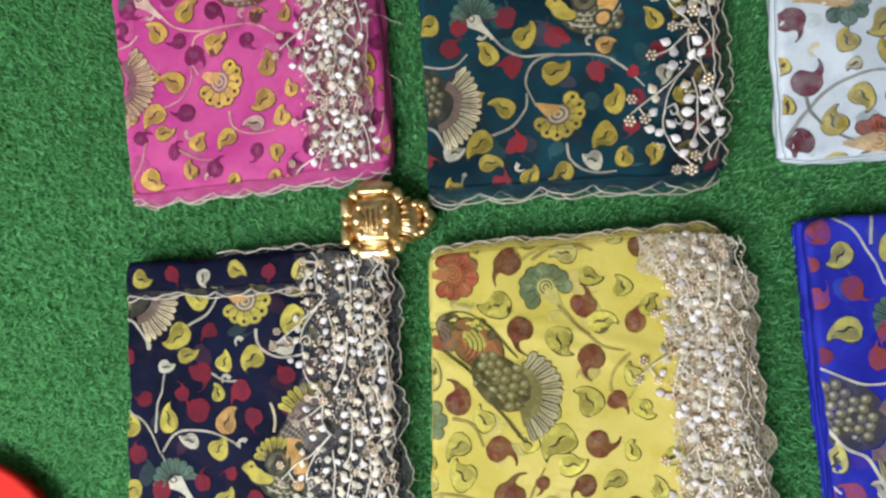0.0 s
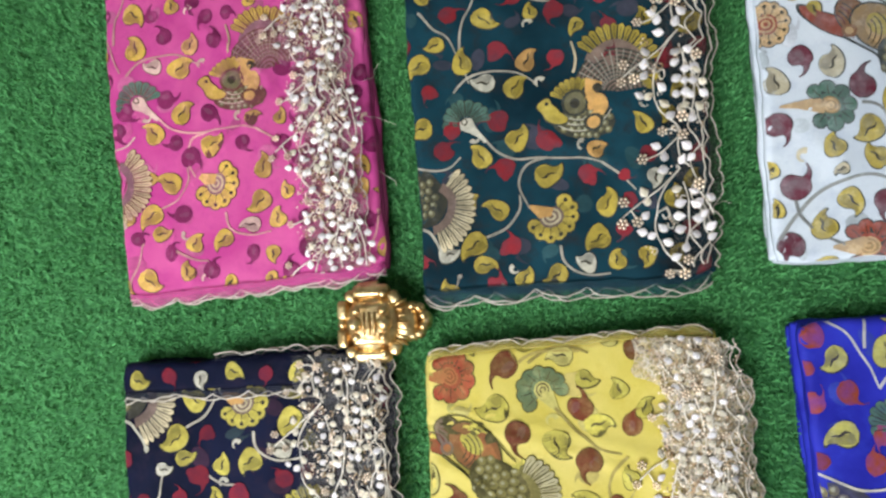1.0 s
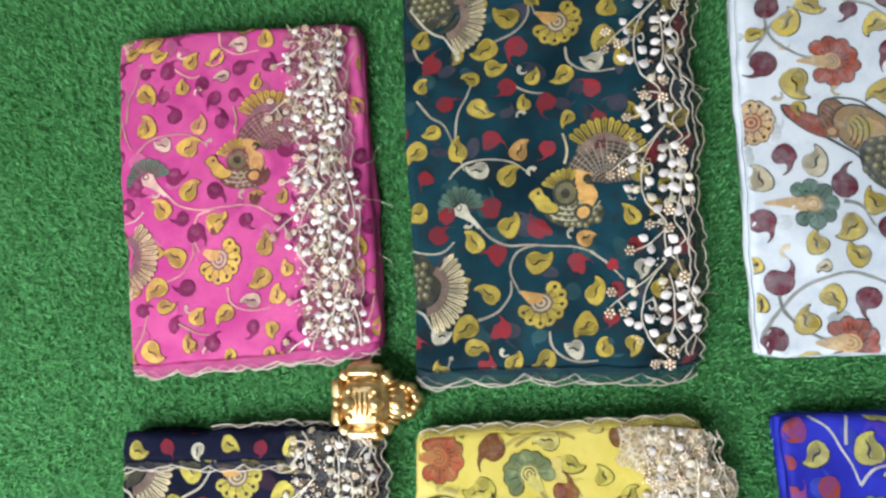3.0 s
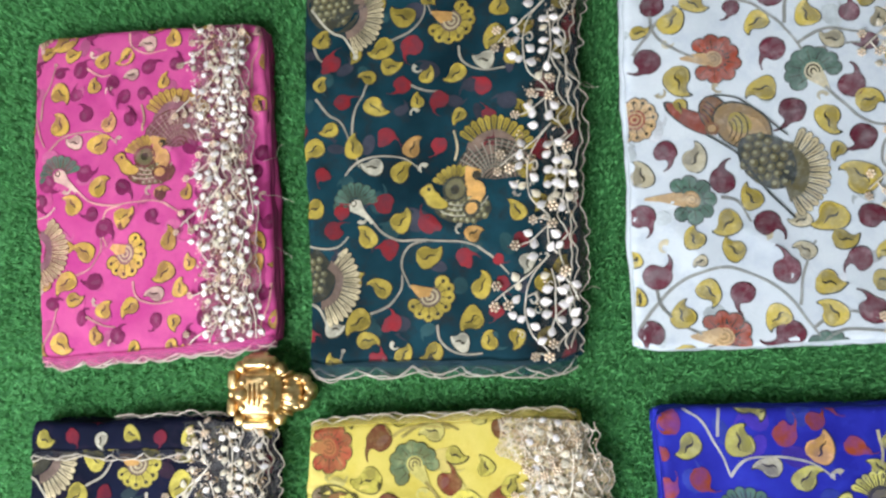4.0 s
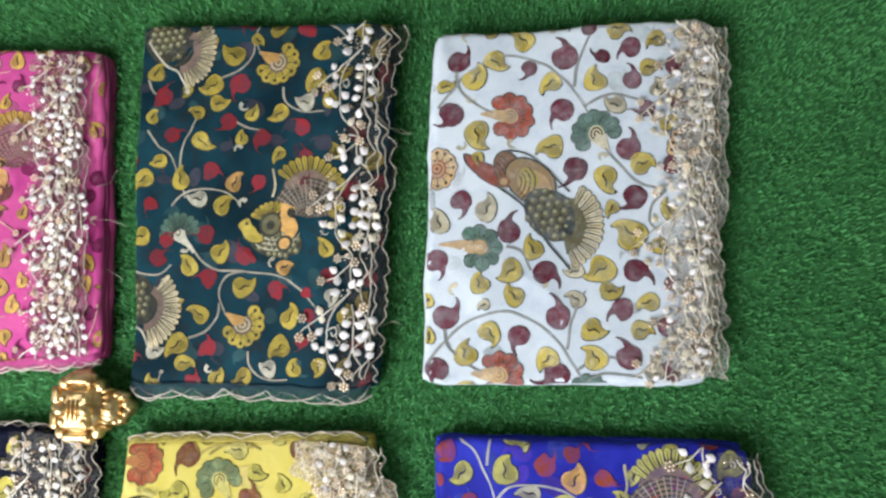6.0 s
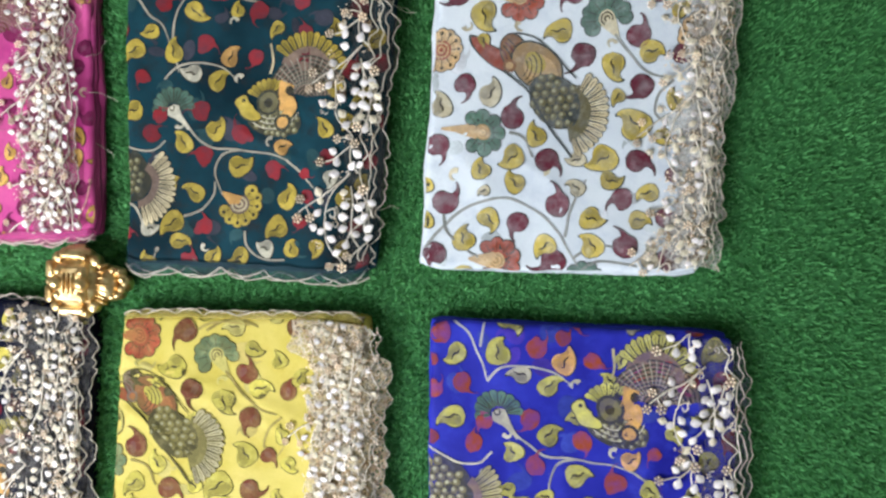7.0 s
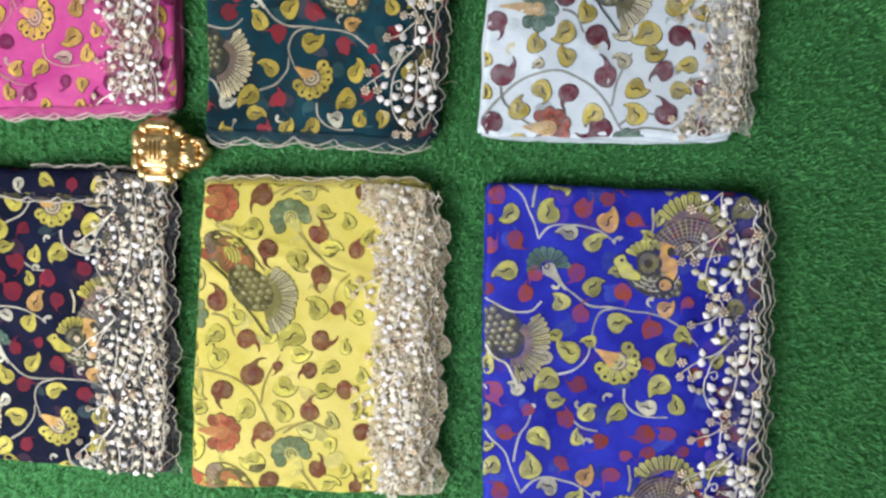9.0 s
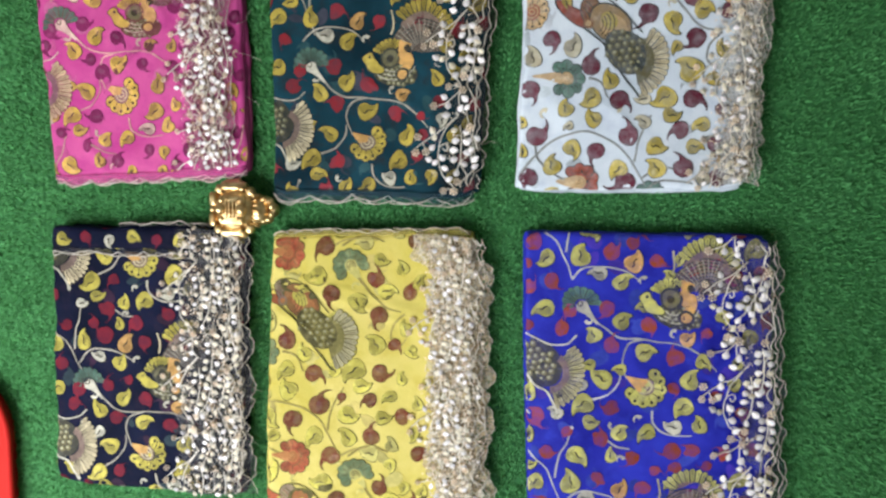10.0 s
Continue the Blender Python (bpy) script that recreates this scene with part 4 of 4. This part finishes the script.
    for i in range(3):                 # loose ends of thread at the hem
        b0 = sheet.q[1].lerp(sheet.q[2], rng.uniform(0.06, 0.94))
        x, y, way, line = b0.x - 0.006, b0.y, rng.uniform(-0.9, 0.9), []
        for k in range(14):
            line.append((x, y, max(0.0125, top - 0.0022 * k) + 0.001 * math.sin(k)))
            way += rng.uniform(-0.35, 0.35)
            x, y = x + 0.0022 * math.cos(way), y + 0.0022 * math.sin(way)
        tv, tf = tube(line, 0.0003, 4)
        ob = new("loose_thread", mesh_of("loose_thread", tv, tf, [M_SCROLL]))
        ob.parent = thing
    return thing


PINK = ((-0.350, 0.434), (-0.056, 0.420), (-0.044, 0.060), (-0.329, 0.050))
TEAL = ((-0.005, 0.444), (0.294, 0.428), (0.268, 0.024), (-0.012, 0.030))
WHITE = ((0.337, 0.408), (0.632, 0.404), (0.606, 0.031), (0.320, 0.029))
NAVY = ((-0.338, -0.016), (-0.054, -0.018), (-0.060, -0.402), (-0.346, -0.389))
YELLOW = ((-0.016, -0.027), (0.264, -0.025), (0.262, -0.406), (-0.030, -0.412))
BLUE = ((0.329, -0.023), (0.640, -0.029), (0.658, -0.415), (0.336, -0.420))

folded_cloth("pink", "folded pink organza saree with leaf print and silver-white embroidered end", PINK, 0.028, design_a, (-0.305, 0.259), 2.7, 0.945,
             (0.008, -0.290), 0.020, 0.090, 1, [("bottom", 0.003, {"period": 0.040, "rows": 3})], ruffles=(0.0, -0.012), filler=230, fine=0.82, start=0.055,
             ferns=((0.008, 0.02, 0.07), (0.026, 0.05, 0.08)))
folded_cloth("teal", "folded dark teal organza saree with leaf and bird print", TEAL, 0.028, design_a, (0.046, 0.198), -2.3, 0.944,
             (-0.040, -0.293), 0.0, 0.090, 2, [("bottom", 0.004, {"period": 0.056, "rows": 3, "depth": 0.011})], ruffles=(0.002,), filler=45, net=0.5, start=0.035,
             ferns=((0.016, 0.20, 0.133),))
folded_cloth("white", "folded white organza saree with maroon seed and bird print", WHITE, 0.031, design_b, (0.505, 0.285), 0, 1.0,
             (-0.018, -0.272), 0.0, 0.084, 3, [], ruffles=(0.010, 0.0), filler=190, net=0.62, fine=0.82, cream=0.5, start=0.06, ferns=((0.006, 0.03, 0.075), (0.022, 0.06, 0.09)))
folded_cloth("navy", "folded black-navy organza saree with leaf print and dense silver embroidery", NAVY, 0.026, design_a, (-0.289, -0.244), 3.3, 0.971,
             (0.001, -0.278), 0.002, 0.122, 4, [("top", 0.001, {"rows": 2, "a0": 0.36, "period": 0.036, "depth": 0.005})],
             flap=0.032, ruffles=(0.008, -0.006, -0.03), filler=300, net=0.82, fine=0.78, cream=0.55, start=0.05, ferns=((0.004, 0.02, 0.07), (0.022, 0.05, 0.075), (0.042, 0.01, 0.07)))
folded_cloth("yellow", "folded bright yellow organza saree with brown seed and bird print", YELLOW, 0.027, design_b, (0.097, -0.075), 0.5, 1.022,
             (0.002, -0.291), 0.0, 0.092, 5, [("top", -0.001, {"rows": 3, "period": 0.036, "depth": 0.006})], ruffles=(0.020, 0.006, -0.014), filler=420, net=0.88, fine=0.82, cream=0.5,
             start=0.09, late=0.038, ferns=((-0.006, 0.06, 0.08), (0.012, 0.03, 0.075), (0.030, 0.06, 0.07)))
folded_cloth("blue", "folded royal blue organza saree with leaf and bird print", BLUE, 0.030, design_a, (0.406, -0.122), 0, 1.0,
             (-0.013, -0.303), 0.0, 0.092, 6, [], ruffles=(0.010,), filler=60, net=0.55, start=0.03, ferns=((0.014, 0.05, 0.085),))


# ---- gold figurine between the cloths ----


def figurine():
    """A small ornate gold figure lying on its back, cast in one piece: a square body with bosses and ribs, flared plates round it,
    a fluted collar and a ring-shaped crown."""
    bm = bmesh.new()

    def lump(x, y, z, rx, ry, rz, turn=0.0, seg=18):
        m = pose(x, y, z, 0, 0, turn) @ Matrix.Diagonal((rx, ry, rz, 1))
        bmesh.ops.create_uvsphere(bm, u_segments=seg, v_segments=seg // 2, radius=1, matrix=m)

    def block(x, y, z, sx, sy, sz, rx=0.0, ry=0.0, rz=0.0, soft=0.3):
        vs = bmesh.ops.create_cube(bm, size=1, matrix=pose(x, y, z, rx, ry, rz) @ Matrix.Diagonal((sx, sy, sz, 1)))["verts"]
        es = list({e for v in vs for e in v.link_edges})
        bmesh.ops.bevel(bm, geom=es, offset=soft * min(sx, sy, sz), segments=3, affect="EDGES", profile=0.6)

    block(0.001, 0, 0.020, 0.046, 0.054, 0.034, soft=0.46)
    lump(0.0, 0.0, 0.027, 0.027, 0.029, 0.016, seg=24)
    block(0.001, 0, 0.038, 0.034, 0.040, 0.010, soft=0.45)
    for x in (-0.014, 0.014):                          # bosses
        lump(x, 0.0, 0.042, 0.0075, 0.0075, 0.0075)
        for y in (-0.0125, 0.0125):
            lump(x * 0.9, y, 0.0405, 0.0048, 0.0048, 0.005)
    for k in range(3):                                 # ribs between them
        lump(-0.005 + 0.005 * k, 0.0, 0.0425, 0.0017, 0.0125, 0.004, seg=12)
    for side in (-1, 1):                               # flared plates along the sides and at the foot
        block(0.000, 0.0300 * side, 0.028, 0.036, 0.013, 0.016, rx=-24 * side, soft=0.4)
        block(-0.004, 0.0345 * side, 0.022, 0.022, 0.010, 0.014, rx=-34 * side, rz=6 * side, soft=0.4)
        block(-0.0265, 0.0135 * side, 0.025, 0.011, 0.019, 0.020, ry=-16, soft=0.4)
        block(0.0215, 0.0245 * side, 0.029, 0.011, 0.013, 0.014, rz=24 * side, soft=0.4)
        block(-0.0195, 0.0265 * side, 0.029, 0.012, 0.011, 0.012, rz=-30 * side, soft=0.4)
        lump(0.012, 0.0285 * side, 0.036, 0.0045, 0.004, 0.004, seg=12)
    lump(-0.0285, 0.0, 0.025, 0.006, 0.007, 0.010)
    for k in range(7):                                 # fluted collar
        a = -54 + 18 * k
        lump(0.021 + 0.008 * math.cos(radians(a)), 0.023 * math.sin(radians(a)), 0.029 - 0.004 * abs(k - 3) / 3, 0.0085, 0.0022, 0.007, a * 0.5, 12)
    lump(0.030, 0.0, 0.018, 0.014, 0.021, 0.016)
    for k in range(6):                                 # crown of broad leaves round a hollow
        a = radians(-100 + 40 * k)
        lump(0.039 + 0.0095 * math.cos(a), 0.001 + 0.0145 * math.sin(a), 0.021, 0.0052, 0.0066, 0.0085, math.degrees(a), 14)
    lump(0.050, 0.001, 0.018, 0.006, 0.009, 0.009)
    for f in bm.faces:
        f.smooth = True
    me = bpy.data.meshes.new("gold_figurine")
    bm.to_mesh(me)
    bm.free()
    me.materials.append(M_GOLD)
    ob = new("gold_figurine", me)
    ob.matrix_world = pose(-0.0635, 0.006, 0.003, 0, 0, -2) @ Matrix.Diagonal((1.05, 1.02, 1.0, 1))
    return tagged(ob, "small ornate polished gold figurine lying between the sarees", "figurine")


figurine()


# ---- red plastic tray at the edge of the turf ----


def red_tray(x0, x1, y0, y1, high, r):
    thing = new("tray")
    thing.location = ((x0 + x1) / 2, (y0 + y1) / 2, 0)
    hx, hy = (x1 - x0) / 2, (y1 - y0) / 2

    def outline(grow, z):
        out = []
        for cx, cy, a0 in ((hx - r, hy - r, 0), (-hx + r, hy - r, 90), (-hx + r, -hy + r, 180), (hx - r, -hy + r, 270)):
            for k in range(9):
                a = radians(a0 + 90 * k / 8)
                out.append((cx + (r + grow) * math.cos(a), cy + (r + grow) * math.sin(a), z))
        return out

    def shell(name, profile, cap):
        loops = [outline(g, z) for g, z in profile]
        n = len(loops[0])
        verts = [p for l in loops for p in l]
        faces = [(i * n + k, i * n + (k + 1) % n, (i + 1) * n + (k + 1) % n, (i + 1) * n + k) for i in range(len(loops) - 1) for k in range(n)]
        if cap:
            faces.append(tuple(range((len(loops) - 1) * n, len(loops) * n)))
        ob = new(name, mesh_of(name, verts, faces, [M_RED]))
        ob.parent = thing

    shell("body", [(-0.012, 0.0), (-0.006, high * 0.5), (-0.003, high - 0.006), (-0.006, high - 0.010), (-0.016, high - 0.013)], True)
    shell("rim", [(-0.003, high - 0.010), (0.0, high - 0.008), (0.001, high - 0.003), (-0.002, high), (-0.007, high), (-0.009, high - 0.006)], False)
    return tagged(thing, "bright red plastic tray with rounded corners on the turf", "tray")


red_tray(-0.86, -0.416, -0.66, -0.212, 0.03, 0.12)


# ---- turf fibres ----


def turf(x0, x1, y0, y1, per_m2, hole=None, coarse=1.0):
    rng = np.random.default_rng(5)
    n = int((x1 - x0) * (y1 - y0) * per_m2)
    x, y = rng.uniform(x0, x1, n), rng.uniform(y0, y1, n)
    keep = np.ones(n, bool)
    for q in (PINK, TEAL, WHITE, NAVY, YELLOW, BLUE):
        d = np.full(n, 1.0)
        for i in range(4):
            a, b = q[i], q[(i + 1) % 4]
            l = math.hypot(b[0] - a[0], b[1] - a[1])
            nx, ny = (b[1] - a[1]) / l, -(b[0] - a[0]) / l
            d = np.minimum(d, (x - a[0]) * nx + (y - a[1]) * ny)
        keep &= d < 0.004
    if hole:
        keep &= ~((x > hole[0]) & (x < hole[1]) & (y > hole[2]) & (y < hole[3]))
    x, y = x[keep], y[keep]
    n = len(x)
    # every fibre curls its own way; the pile lies flatter to the south-west and stands upright to the north-east
    lean = rng.uniform(0, 2 * math.pi, n) + 0.8 * np.sin(x * 61 + 2.1 * np.sin(y * 47))
    upright = np.clip(0.5 + 0.55 * x + 0.75 * y, 0.0, 1.0)
    high = rng.uniform(0.004, 0.0085, n) * (1.0 + 0.1 * upright)
    reach = rng.uniform(0.001, 0.0075, n) * (1.25 - 0.95 * upright) * coarse ** 0.5
    w = rng.uniform(0.00035, 0.0007, n) * coarse
    cx, cy = np.cos(lean), np.sin(lean)
    turn = lean + rng.normal(0, 1.5, n)
    ex, ey = np.cos(turn), np.sin(turn)
    px, py = -cy * w, cx * w
    mx, my, mz = x + cx * reach * 0.65, y + cy * reach * 0.65, high * 0.75
    tx, ty, tz = mx + ex * reach * 0.9, my + ey * reach * 0.9, high
    z0 = np.zeros(n)
    v = np.stack([np.stack(p, 1) for p in ((x - px, y - py, z0), (x + px, y + py, z0), (mx + px, my + py, mz), (mx - px, my - py, mz),
                                           (tx + px * 0.6, ty + py * 0.6, tz), (tx - px * 0.6, ty - py * 0.6, tz))], 1).reshape(-1, 3)
    base = (np.arange(n) * 6)[:, None]
    f = np.concatenate([base + np.array([[0, 1, 2, 3]]), base + np.array([[3, 2, 4, 5]])], 1).reshape(-1, 4)
    me = bpy.data.meshes.new("turf_fibres")
    me.vertices.add(len(v))
    me.vertices.foreach_set("co", v.ravel())
    me.loops.add(f.size)
    me.loops.foreach_set("vertex_index", f.ravel().astype(np.int32))
    me.polygons.add(len(f))
    me.polygons.foreach_set("loop_start", np.arange(0, f.size, 4, dtype=np.int32))
    me.update(calc_edges=True)
    me.materials.append(M_BLADE)
    return tagged(new("turf_fibres", me), "short curly green artificial turf fibres", "artificial turf", kind="stuff")


turf(-0.68, 1.0, -0.62, 0.66, 190000)
turf(X0, X1, Y0, Y1, 11000, (-0.68, 1.0, -0.62, 0.66), 3.2)
